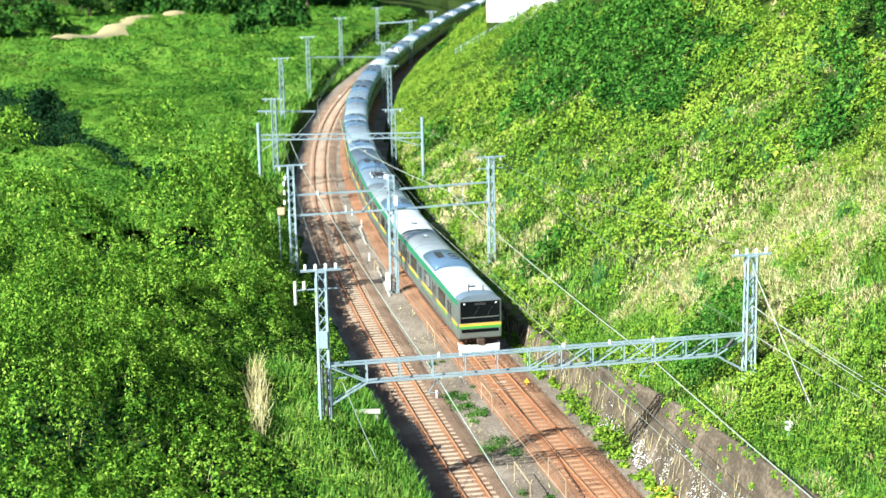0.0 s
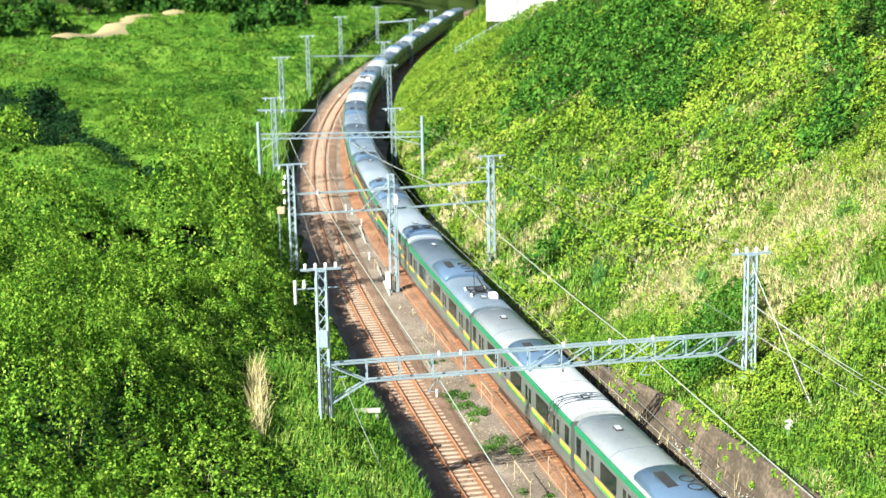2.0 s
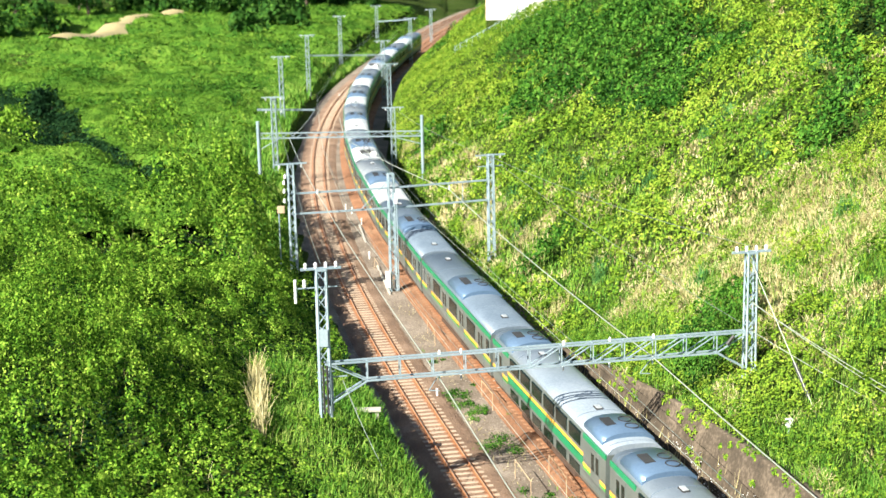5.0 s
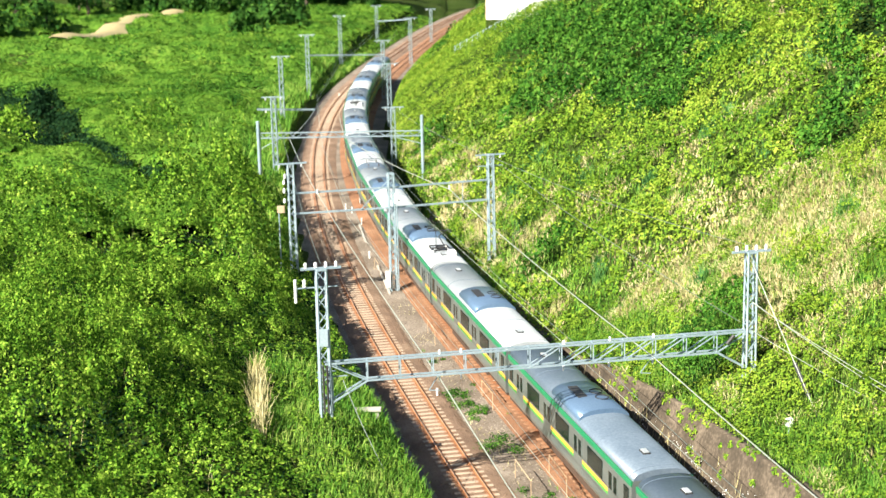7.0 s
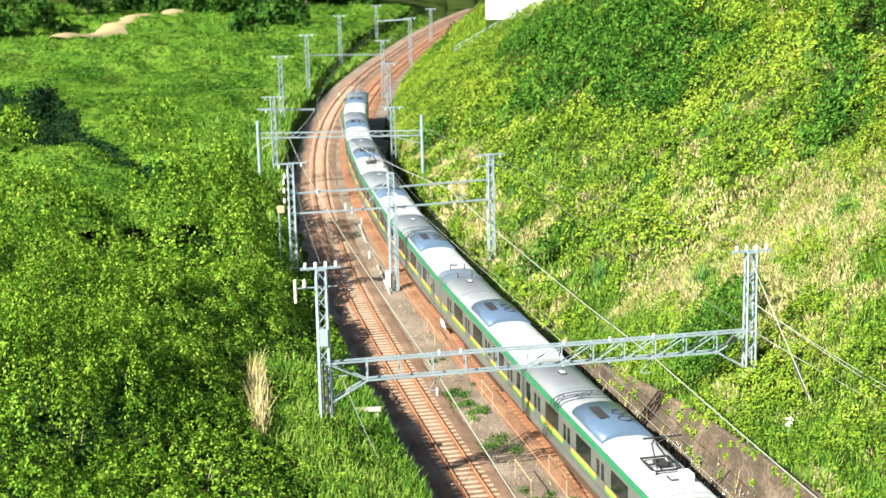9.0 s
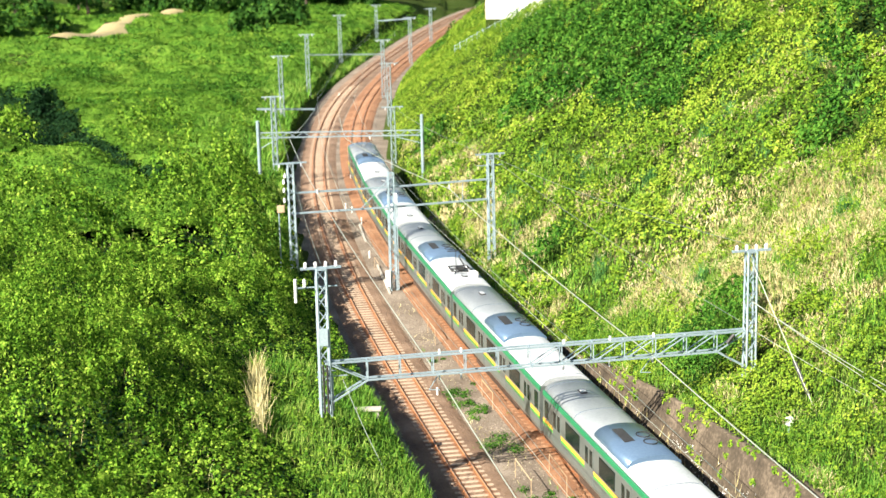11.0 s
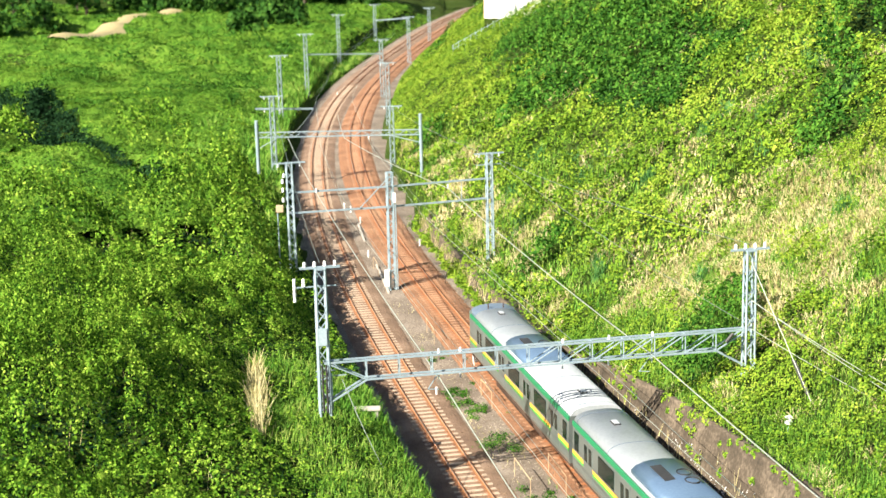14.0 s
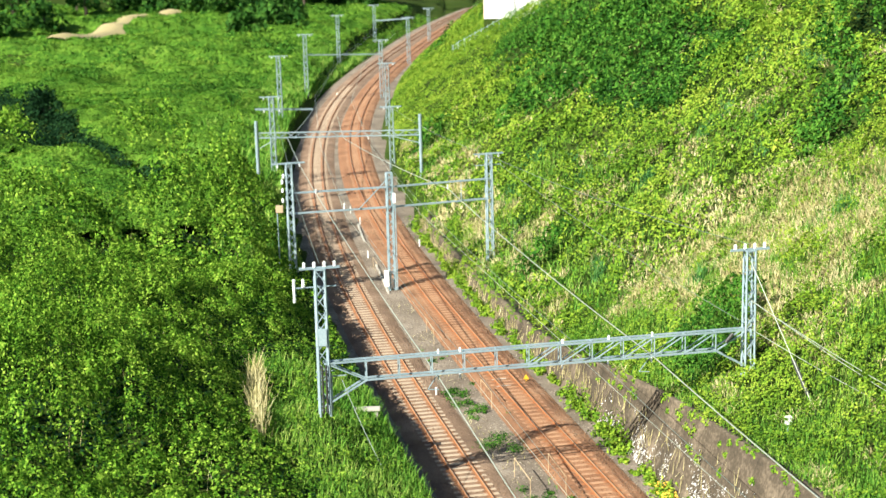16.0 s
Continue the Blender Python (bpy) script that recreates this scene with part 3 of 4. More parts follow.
for y, k in ((76.2, -.2), (75.2, .5), (75.6, -.9), (77, .2), (82.5, -.6), (84.5, -.8)):
    mid.append((float(left_x(y)) * .5 + float(right_x(y)) * .5 + k, y, .7, .4))
clumps("trackside_weeds", M["shrub"], "patchy low weeds on the gravel between the tracks", mid, .05)
x, y = scatter(-8, 14, 56, 96, 60, lambda x, y: ((x > left_x(y) + 1.9) & (x < right_x(y) - 1.9)) * np.clip(soft_noise(x, y, 3.2, 52) + .35 * soft_noise(x, y, 1.1, 53) - .05, 0, 1) * np.clip((100 - y) / 22, 0, 1))
blades("gravel_grass", M["grass"], "thin grass growing in the gravel", "grass", x, y, .3, .02, bend=1.2)
x, y = scatter(-8, 14, 56, 130, 26, lambda x, y: ((x > left_x(y) + 1.9) & (x < right_x(y) - 1.9)) * np.clip(soft_noise(x, y, 4, 54) - .1, 0, 1))
blades("gravel_straw", M["straw"], "dry stalks lying in the gravel", "dry grass", x, y, .22, .02, bend=2.0)
# straw reeds below the shrubs on the bank
x, y = np.random.normal(-8.5, .2, 480), np.random.uniform(63.5, 73.5, 480)
blades("dry_reeds", M["straw"], "tall dry straw reeds on the bank", "reeds", x + (y - 68) * -.12, y, 1.5, .022, bend=.5)
# leaf litter and dead stalks on the wall
n = 3600
y = np.random.uniform(61, 80, n)
k = np.random.uniform(.03, .8, n) * np.random.uniform(.2, 1, n)
on = soft_noise(y * 1.6, k * 6, 1.3, 61) + .5 * soft_noise(y * 6, k * 18, 1.3, 62) > .20
y, k = y[on], k[on]
x = right_x(y) + 2.86 + wall_run(y) * k
z = -.3 + wall_top(y) * k + .05
nr = np.stack([-np.ones_like(x) * .8, np.zeros_like(x), np.ones_like(x) * .5], 1) + np.random.normal(scale=.35, size=(len(x), 3))
v, f = leaf_mesh(np.stack([x, y, z], 1), nr / np.linalg.norm(nr, axis=1, keepdims=True), np.random.uniform(.02, .085, len(x)), .34)
tagged(from_arrays("pale_litter", v, f, M["flower"]), "white scraps and pale dead leaves on the wall", "litter", "", "stuff")
n = 520
y = np.random.uniform(60, 132, n)
k = np.random.uniform(0, .7, n)
bm = bmesh.new()
for yy, kk in zip(y, k):
    h = random.uniform(.25, .9)
    x0, z0 = float(right_x(yy) + 2.84 + wall_run(yy) * kk), float(-.3 + wall_top(yy) * kk)
    bar(bm, (x0, yy, z0), (x0 + random.uniform(-.1, .25), yy + random.uniform(-.3, .3), z0 + h), .018, 3, .006)
o = part("dead_stalks", bm, M["straw"])
tagged(o, "dry stalks leaning on the retaining wall", "dry stalks", "", "stuff")


hang = []
for _ in range(130):
    y = random.uniform(58, 131)
    k = 1 - random.random() ** 4 * .5
    hang.append((float(right_x(y) + 2.9 + wall_run(y) * k) + .1, y, random.uniform(.12, .32), random.uniform(.15, .35), float(wall_top(y)) * k - .2))
ps, ns = [], []
for x, y, r, h, z in hang:
    d = np.random.normal(size=(60, 3))
    d /= np.linalg.norm(d, axis=1, keepdims=True)
    ps.append(np.array((x, y, z)) + d * (r, r * 1.4, h) * np.random.uniform(.5, 1, (60, 1)))
    q = d + (-.5, -.3, .6) + np.random.normal(scale=.4, size=d.shape)
    ns.append(q / np.linalg.norm(q, axis=1, keepdims=True))
p = np.concatenate(ps)
v, f = leaf_mesh(p, np.concatenate(ns), .075 * np.random.uniform(.6, 1.3, len(p)))
tagged(from_arrays("hanging_vines", v, f, M["vine"]), "vines hanging over the edge of the wall", "vines", "", "stuff")
n = 45
y = np.random.uniform(67, 69.5, n)
v, f = leaf_mesh(np.stack([right_x(y) + np.random.uniform(2.2, 2.9, n), y, np.random.uniform(-.1, .35, n)], 1), np.tile((-.4, -.4, .82), (n, 1)), np.random.uniform(.05, .09, n))
tagged(from_arrays("orange_flowers", v, f, M["orange"]), "orange flowers among the weeds", "flowers", "", "stuff")


def stones(name, mat, label, x, y, z, size):
    """Loose angular stones, four faces each."""
    n = len(x)
    c = np.stack([x, y, z], 1)[:, None, :]
    base = np.array(((1, 1, 1), (1, -1, -1), (-1, 1, -1), (-1, -1, 1)), float)[None] * .58
    j = base + np.random.normal(scale=.35, size=(n, 4, 3))
    v = (c + j * size[:, None, None] * (1, 1, .7)).reshape(-1, 3)
    k = np.arange(n)[:, None] * 4
    f = np.concatenate([k + (0, 2, 1), k + (0, 1, 3), k + (0, 3, 2), k + (1, 2, 3)])
    return tagged(from_arrays(name, v, f, mat), label, "gravel", "", "stuff")


n = 27000
y = 54 + 80 * np.random.rand(n) ** 1.4
for f_x, m_, c in ((left_x, "ballast", np.random.uniform(-1.9, 1.9, n)), (right_x, "ballast_rusty", np.random.normal(0, .62, n)), (right_x, "ballast", np.random.uniform(.9, 1.95, n) * np.random.choice((-1, 1), n)),
                   (left_x, "ballast_rusty", .5635 * np.random.choice((-1, 1), n) + np.random.normal(0, .13, n))):
    z = np.where(np.abs(c) < 1.45, -.12, -.12 - (np.abs(c) - 1.45) * .37)
    stones("loose_ballast", M[m_], "loose rusty ballast stones", f_x(y) + c, y, z, np.random.uniform(.02, .055, n))
c = np.random.rand(n)
stones("loose_gravel", M["gravel"], "loose grey-brown gravel beside the tracks", (left_x(y) - 2.6) * (1 - c) + (right_x(y) + 2.8) * c, y, np.full(n, -.25), np.random.uniform(.015, .05, n))


def woods(name, spots, label, leaf=(.34, .75), many=105, mat=None):
    """Far woodland: trunks and crowns of many leaves, in one object."""
    ps, ns, sz = [], [], []
    bm = bmesh.new()
    for x, y, tall, wide in spots:
        z = float(height(x, y)) - .2
        bar(bm, (x, y, z), (x + random.uniform(-.5, .5), y, z + tall * .7), wide * .07, 6, wide * .02)
        n = int(many * wide)
        lobes = [(random.gauss(0, wide * .42), random.gauss(0, wide * .42), tall * random.uniform(.18, .95), wide * random.uniform(.3, .55)) for _ in range(9)]
        for lx, ly, lz, lr in lobes:
            bar(bm, (x, y, z + lz * .5), (x + lx * .8, y + ly * .8, z + lz), wide * .02, 4, wide * .006)
            m = n // 9
            d = np.random.normal(size=(m, 3))
            d /= np.linalg.norm(d, axis=1, keepdims=True)
            ps.append(np.array((x + lx, y + ly, z + lz)) + d * lr * np.random.uniform(.75, 1.08, (m, 1)) * (1, 1, .8))
            q = d + np.random.normal(scale=.5, size=d.shape)
            ns.append(q / np.linalg.norm(q, axis=1, keepdims=True))
            sz.append(np.random.uniform(*leaf, m))
    v, f = leaf_mesh(np.concatenate(ps), np.concatenate(ns), np.concatenate(sz))
    ob = tagged(from_arrays(name, v, f, mat or M["tree"]), label, "woodland", "", "stuff")
    part("trunks", bm, M["bark"], ob)
    return ob


def wood_edge(x):
    return 264 if x < -72 else 286 if x < -69 else 346 if x < -44 else 322 if x < -37 else 303 if x < -27 else 352


spots = []
for _ in range(300):
    x, y = random.uniform(-190, 120), random.uniform(232, 430)
    if y > wood_edge(x) - 6 * math.sin(x / 9) and abs(x - float(right_x(y)) + 2) > 12 and (x < 0 or y > 330):
        spots.append((x, y, random.uniform(8, 16), random.uniform(3.5, 6.5)))
for _ in range(90):
    x = random.uniform(-120, -14)
    y = wood_edge(x) - 2 - 6 * math.sin(x / 9) + random.uniform(-3, 8)
    spots.append((x, y, random.uniform(3, 6), random.uniform(2.5, 4.5)))
# bushes in the gully, in the same shade-dark leaf colour
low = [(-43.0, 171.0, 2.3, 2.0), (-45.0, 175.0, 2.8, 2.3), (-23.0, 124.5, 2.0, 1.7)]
py = np.linspace(265, 338, 50)
rows = np.stack([np.stack([path_x(py) + k, py, height(path_x(py), py) + dz + .08 * soft_noise(py, py * 0 + k, 5, 72)], 1) for k, dz in ((-4.0, -.8), (-1.8, .95), (0, 1.2), (1.8, .95), (4.0, -.8))], 1)
ix = np.arange(rows.shape[0] * 5).reshape(-1, 5)
tagged(from_arrays("ridge_path", rows.reshape(-1, 3), np.stack([ix[:-1, :-1], ix[1:, :-1], ix[1:, 1:], ix[:-1, 1:]], -1).reshape(-1, 4), M["sand"], True), "bare sandy path over the far ridge", "path", "", "structure")
woods("far_woods", spots, "dark green woodland closing the view")
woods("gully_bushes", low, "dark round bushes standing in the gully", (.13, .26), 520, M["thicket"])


# ------------------------------------------------------------------ overhead line
def on_ray(px, py, y):
    """The point of the plan at depth y that lies on the line of sight through that place of the picture's plane."""
    d = gaze(0, 0, 0).to_3x3() @ Vector((px - 784, 441 - py, -FOCAL))
    return Vector((0, 0, EYE_H)) + d * (y / d.y)


def lattice_mast(name, foot, top, parent, wide=.42, label="", step=None, turn=0.0):
    """Four angle legs with zigzag bracing on all sides."""
    foot, top = Vector(foot), Vector(top)
    h = (top - foot).length
    bm = bmesh.new()
    n = max(4, int(h / (step or wide * 1.25)))
    rot = Matrix.Rotation(turn, 3, "Z")
    c = [rot @ Vector((sx * wide / 2, sy * wide / 2, 0)) for sx, sy in ((-1, -1), (1, -1), (1, 1), (-1, 1))]
    for p in c:
        bar(bm, foot + p, top + p * .9, .058)
    for i in range(n):
        a, b = foot + (top - foot) * (i / n), foot + (top - foot) * ((i + 1) / n)
        for k in range(4):
            p, q = c[k], c[(k + 1) % 4]
            bar(bm, a + (p if i % 2 else q), b + (q if i % 2 else p), .030)
    for k in range(4):
        bar(bm, top + c[k] * .9, top + c[(k + 1) % 4] * .9, .05)
    return part(name, bm, M["steel"], parent, label)


def insulator(parent, p, h=.45, r=.10, hang=False):
    bm = bmesh.new()
    s = -1 if hang else 1
    for i in range(4):
        z0 = s * h * i / 4
        bar(bm, Vector(p) + Vector((0, 0, z0)), Vector(p) + Vector((0, 0, z0 + s * h * .16)), r, 8, r * .55)
    bar(bm, Vector(p), Vector(p) + Vector((0, 0, s * h)), r * .35, 6)
    return part("insulator", bm, M["white_iron"], parent, "white ribbed insulator")


def crossarm(parent, p, d, length, n=3, hang=False):
    """A horizontal arm through p along d, with its insulators."""
    p, d = Vector(p), Vector(d).normalized()
    bm = bar(bmesh.new(), p - d * length / 2, p + d * length / 2, .075)
    arm = part("crossarm", bm, M["steel"], parent)
    for i in range(n):
        insulator(arm, p + d * length * ((i + .5) / n - .5) + Vector((0, 0, -.05 if hang else .05)), .24, .085, hang)
    return arm


def rod(name, parent, a, b, r, mat=None, sides=4):
    return part(name, bar(bmesh.new(), a, b, r, sides), mat or M["steel"], parent)


# the near portal
portal = thing("catenary_portal", "galvanized steel lattice portal spanning both tracks", "catenary portal", group="catenary portals along the line")
A, B = Vector((-5.40, 67.5, 0)), Vector((14.3, 71.3, 0))
over = (B - A).normalized()
yaw = math.atan2(over.y, over.x)
m1 = lattice_mast("mast", A + Vector((0, 0, 4.4)), A + Vector((0, 0, 11.15)), portal, .46, turn=yaw)
m2 = lattice_mast("mast", B + Vector((0, 0, 4.0)), B + Vector((0, 0, 10.6)), portal, .46, turn=yaw)
crossarm(m1, A + Vector((0, 0, 11.2)), over, 1.8, 4)
crossarm(m2, B + Vector((0, 0, 10.65)), over, 1.9, 4)
lo, hi = 5.95, 6.85
for side in (-.2, .2):
    n = Vector((-over.y, over.x, 0)) * side
    rod("upper_chord", portal, A + n + Vector((0, 0, hi)), B + n + Vector((0, 0, hi)), .055)
    rod("lower_chord", portal, A + n + over * 1.9 + Vector((0, 0, lo)), B + n - over * 1.7 + Vector((0, 0, lo)), .055)
    rod("knee_brace", portal, A + n + over * .1 + Vector((0, 0, 4.95)), A + n + over * 1.9 + Vector((0, 0, lo)), .05)
    rod("knee_brace", portal, B + n - over * .1 + Vector((0, 0, 5.0)), B + n - over * 1.7 + Vector((0, 0, lo)), .05)
    rod("knee_brace", portal, A + n + over * .1 + Vector((0, 0, hi)), A + n + over * 1.9 + Vector((0, 0, lo)), .04)
    rod("knee_brace", portal, B + n - over * .1 + Vector((0, 0, hi)), B + n - over * 1.7 + Vector((0, 0, lo)), .04)
span = (B - A).length
n_bays = 11
for i in range(n_bays + 1):
    u = 1.9 + (span - 3.6) * i / n_bays
    for side in (-.2, .2):
        n = Vector((-over.y, over.x, 0)) * side
        p = A + over * u + n
        rod("strut", portal, p + Vector((0, 0, lo)), p + Vector((0, 0, hi)), .035)
        if i >= n_bays // 2 and i < n_bays:
            v = 1.9 + (span - 3.6) * (i + 1) / n_bays
            rod("diagonal", portal, p + Vector((0, 0, lo)), A + over * v + n + Vector((0, 0, hi)), .032)
    a, b = A + over * u, Vector((-over.y, over.x, 0)) * .2
    rod("strut", portal, a - b + Vector((0, 0, hi)), a + b + Vector((0, 0, hi)), .03)

# the second portal, with a middle post between the tracks
portal2 = thing("catenary_portal", "galvanized steel portal with a middle post between the tracks", "catenary portal", group="catenary portals along the line")
P4, P3, P2 = Vector((-10.42, 107.5, 0)), Vector((-3.56, 109.0, 0)), Vector((3.52, 111.3, 0))
d2 = (P2 - P4).normalized()
yaw2 = math.atan2(d2.y, d2.x)
a4 = lattice_mast("mast", P4 + Vector((0, 0, 1.1)), P4 + Vector((0, 0, 9.3)), portal2, .42, turn=yaw2)
a3 = lattice_mast("mast", P3 + Vector((0, 0, -.3)), P3 + Vector((0, 0, 8.2)), portal2, .42, turn=yaw2)
a2 = lattice_mast("mast", P2 + Vector((0, 0, 1.2)), P2 + Vector((0, 0, 9.0)), portal2, .42, turn=yaw2)
crossarm(a4, P4 + Vector((0, 0, 9.3)), d2, 2.3, 3, True)
crossarm(a2, P2 + Vector((0, 0, 9.0)), d2, 2.2, 3, True)
for z in (5.76, 7.2):
    rod("beam", portal2, P4 + Vector((0, 0, z)), P3 + Vector((0, 0, z)), .085)
    rod("beam", portal2, P3 + Vector((0, 0, z)), P2 + Vector((0, 0, z)), .085)
rod("brace", portal2, P3 + Vector((0, 0, 7.9)), P3 - d2 * 2.2 + Vector((0, 0, 5.8)), .04)
rod("hanger", portal2, P2 - d2 * 2.1 + Vector((0, 0, 5.8)), P2 - d2 * 2.1 + Vector((0, 0, 7.2)), .04)


def wire(name, pts, r, label, mat="wire", sag=.25, group="overhead wires"):
    """A hanging wire through the points, sagging between them."""
    cu = bpy.data.curves.new(name, "CURVE")
    cu.dimensions, cu.bevel_depth, cu.bevel_resolution = "3D", r, 1
    path = []
    for a, b in zip(pts, pts[1:]):
        a, b = Vector(a), Vector(b)
        for i in range(12):
            t = i / 12
            path.append(a.lerp(b, t) - Vector((0, 0, 4 * sag * t * (1 - t))))
    path.append(Vector(pts[-1]))
    s = cu.splines.new("POLY")
    s.points.add(len(path) - 1)
    for q, p in zip(s.points, path):
        q.co = (*p, 1)
    cu.materials.append(M[mat])
    return tagged(new(name, cu), label, "wire", group)


def far_mast(x, top, base, y, arms=(0,), arm_len=2.2):
    """A single lattice mast standing on a bank."""
    f, t = on_ray(x, base, y), on_ray(x, top, y)
    f = Vector((f.x, f.y, min(f.z, float(height(f.x, f.y))) - .2))
    t.x = f.x
    o = thing("catenary_mast", "slender galvanized lattice mast on the bank", "catenary mast", group="catenary masts along the line")
    mm = lattice_mast("mast", f, t, o, .45, step=.8)
    for dz in arms:
        crossarm(mm, t + Vector((0, 0, -dz)), (1, .1, 0), arm_len, 3, True)
    return o


# third portal, a truss between two plain posts
portal3 = thing("catenary_portal", "galvanized truss portal between two plain posts", "catenary portal", group="catenary portals along the line")
L3, R3 = on_ray(457, 240, 140), on_ray(747, 235, 142)
for p, topz in ((L3, 7.84), (R3, 7.83)):
    rod("post", portal3, (p.x, p.y, float(height(p.x, p.y)) - .3), (p.x, p.y, topz), .16, sides=8)
d3 = (R3 - L3).normalized()
for dz in (-.25, .2):
    rod("chord", portal3, L3 + Vector((0, 0, dz)), R3 + Vector((0, 0, dz)), .07)
n = 22
for i in range(n):
    a, b = L3.lerp(R3, i / n), L3.lerp(R3, (i + 1) / n)
    rod("diagonal", portal3, a + Vector((0, 0, -.25 if i % 2 else .2)), b + Vector((0, 0, .2 if i % 2 else -.25)), .035)
rod("knee_brace", portal3, L3 + Vector((0, 0, -1.3)), L3 + d3 * 2 + Vector((0, 0, -.2)), .05)
rod("knee_brace", portal3, R3 + Vector((0, 0, -1.0)), R3 - d3 * 3 + Vector((0, 0, -.2)), .05)

for x, t, b, y, arms in ((486, 172, 240, 150, (0, 1.2)), (696, 190, 235, 160, (0,)), (500, 100, 200, 185, (0,)), (690, 113, 200, 188, (0,)), (546, 62, 148, 215, (0,)), (679, 72, 150, 220, (0,)),
                         (603, 28, 100, 262, (0,)), (727, 32, 104, 265, (0,)), (667, 10, 62, 310, (0,)), (763, 16, 72, 305, (0,))):
    far_mast(x, t, b, y, arms)
for a, b in (((455, 194, 150), (557, 194, 152)), ((546, 98, 215), (680, 97, 220)), ((667, 38, 265), (727, 34, 265))):
    o = thing("catenary_beam", "pale steel beam carried by distant masts", "catenary beam")
    rod("beam", o, on_ray(*a), on_ray(*b), .12)

# wires over both tracks
e1 = A.lerp(B, 5.2 / span) + Vector((0, 0, 5.75))
e2 = A.lerp(B, 15.3 / span) + Vector((0, 0, 5.95))
back = lambda p, q, k: Vector(p) + (Vector(p) - Vector(q)) * k
w2, w2r = on_ray(562, 343, 107.8), on_ray(795, 335, 110.3)
w3, w3r = on_ray(512, 245, 140.3), on_ray(612, 246, 141)
wire("contact_wire", [back(e1, w2, .9), e1, w2, w3, on_ray(557, 195, 165)], .028, "pale overhead wire above the clear track")
wire("contact_wire", [back(e2, w2r, .9), e2, w2r, w3r, on_ray(600, 205, 180)], .028, "pale overhead wire above the running track")


# ------------------------------------------------------------------ line-side gear
def land(px, py, z=None):
    """Where the line of sight through that place of the picture's plane meets the bare ground, or the level z."""
    d = gaze(0, 0, 0).to_3x3() @ Vector((px - 784, 441 - py, -FOCAL))
    d /= d.y
    e = Vector((0, 0, EYE_H))
    if z is not None:
        return e + d * ((z - EYE_H) / d.z)
    for k in np.arange(45, 320, .1):
        p = e + d * k
        if p.z < float(height(p.x, p.y)):
            return p
    return e + d * 200


up = Vector((0, 0, 1))
side = Vector((-over.y, over.x, 0))
# fittings on the near portal's masts
arm = rod("bracket", m1, A + up * 10.35 - over * 1.1, A + up * 10.35 + over * .7, .035)
rod("counterweight", m1, A + up * 9.7 - over * 1.15, A + up * 10.75 - over * 1.15, .07, M["white_iron"], 8)
insulator(m1, A + up * 10.4 - over * .75, .35, .09)
part("name_plate", boxed(A.x - .22, A.x + .22, A.y - .30, A.y - .26, 7.7, 8.5), M["steel"], m1)
for z in (6.2, 6.45, 5.2):
    rod("bracket", m1, A + up * z - over * .35, A + up * z + over * (1.0 if z == 6.2 else .5), .035)
for k in (-.1, .08):
    rod("conduit", m1, A + up * 4.6 + over * k - side * .30, A + up * 6.8 + over * k - side * .30, .05, M["dark_iron"], 6)
rod("conduit", m1, A + up * 4.6 + over * .33, A + up * 6.3 + over * .33, .04, M["steel"], 6)
for z in (9.6, 8.6, 7.7, 7.2):
    rod("bracket", m2, B + up * z - over * .38 - side * .1, B + up * z + over * .3 - side * .1, .04)
rod("spring_tensioner", portal, B - over * .9 + up * 6.75 - side * .3, B - over * 1.25 + up * 6.35 - side * .3, .09, M["dark_iron"], 8)
part("footing", boxed(B.x - .22, B.x + .22, B.y - .22, B.y + .22, 3.2, 4.35, .03), M["concrete"], m2)
# insulators and pull-off arms on the near beam
for u in (5.2, 6.2, 11.0, 13.2, 15.3):
    p = A + over * u
    insulator(portal, p + up * (hi + .05) - side * .1, .2, .065)
    insulator(portal, p + up * (lo - .03), .32, .06, True)
for u, k in ((5.2, -.5), (15.3, -.6)):
    p = A + over * u
    rod("pull_off_arm", portal, p + up * lo, p + up * (lo - .75) + over * k, .025)
    rod("pull_off_arm", portal, p + up * (lo - .75) + over * k, p + up * (lo - .8) + over * (k + .5), .025)
# fittings on the second portal
part("cabinet", boxed(P3.x - .55, P3.x - .2, P3.y - .5, P3.y - .2, .1, 1.25, .03), M["whitepaint"], a3, "white equipment box strapped to the post")
part("sign_plate", boxed(P3.x + .22, P3.x + .42, P3.y - .3, P3.y - .26, 6.1, 6.8), M["whitepaint"], a3)
rod("conduit", a3, P3 + Vector((.38, -.25, -.2)), P3 + Vector((.38, -.25, 6.0)), .05, M["steel"], 6)
for z, k in ((8.3, -.4), (7.9, -.5), (7.3, -.5), (6.6, -.5)):
    insulator(a4, P4 + up * z + d2 * k, .3, .1)
rod("bracket", a2, P2 + up * 8.2 - d2 * 1.0, P2 + up * 8.2 + d2 * .9, .045)
for q, z in ((w2, 5.76), (w2r, 5.9)):
    insulator(portal2, (q.x, q.y, q.z + .3), .35, .09, True)
pst = thing("marker_post", "thin steel post with a small box on the bank", "post")
f = on_ray(497, 452, 106)
f = Vector((f.x, f.y, float(height(f.x, f.y)) - .2))
rod("pole", pst, f, (f.x, f.y, on_ray(497, 372, 106).z), .05, sides=8)
t = on_ray(497, 365, 106)
part("box", boxed(t.x - .25, t.x + .25, t.y - .2, t.y + .2, t.z - .45, t.z, .02), M["cream"], pst)

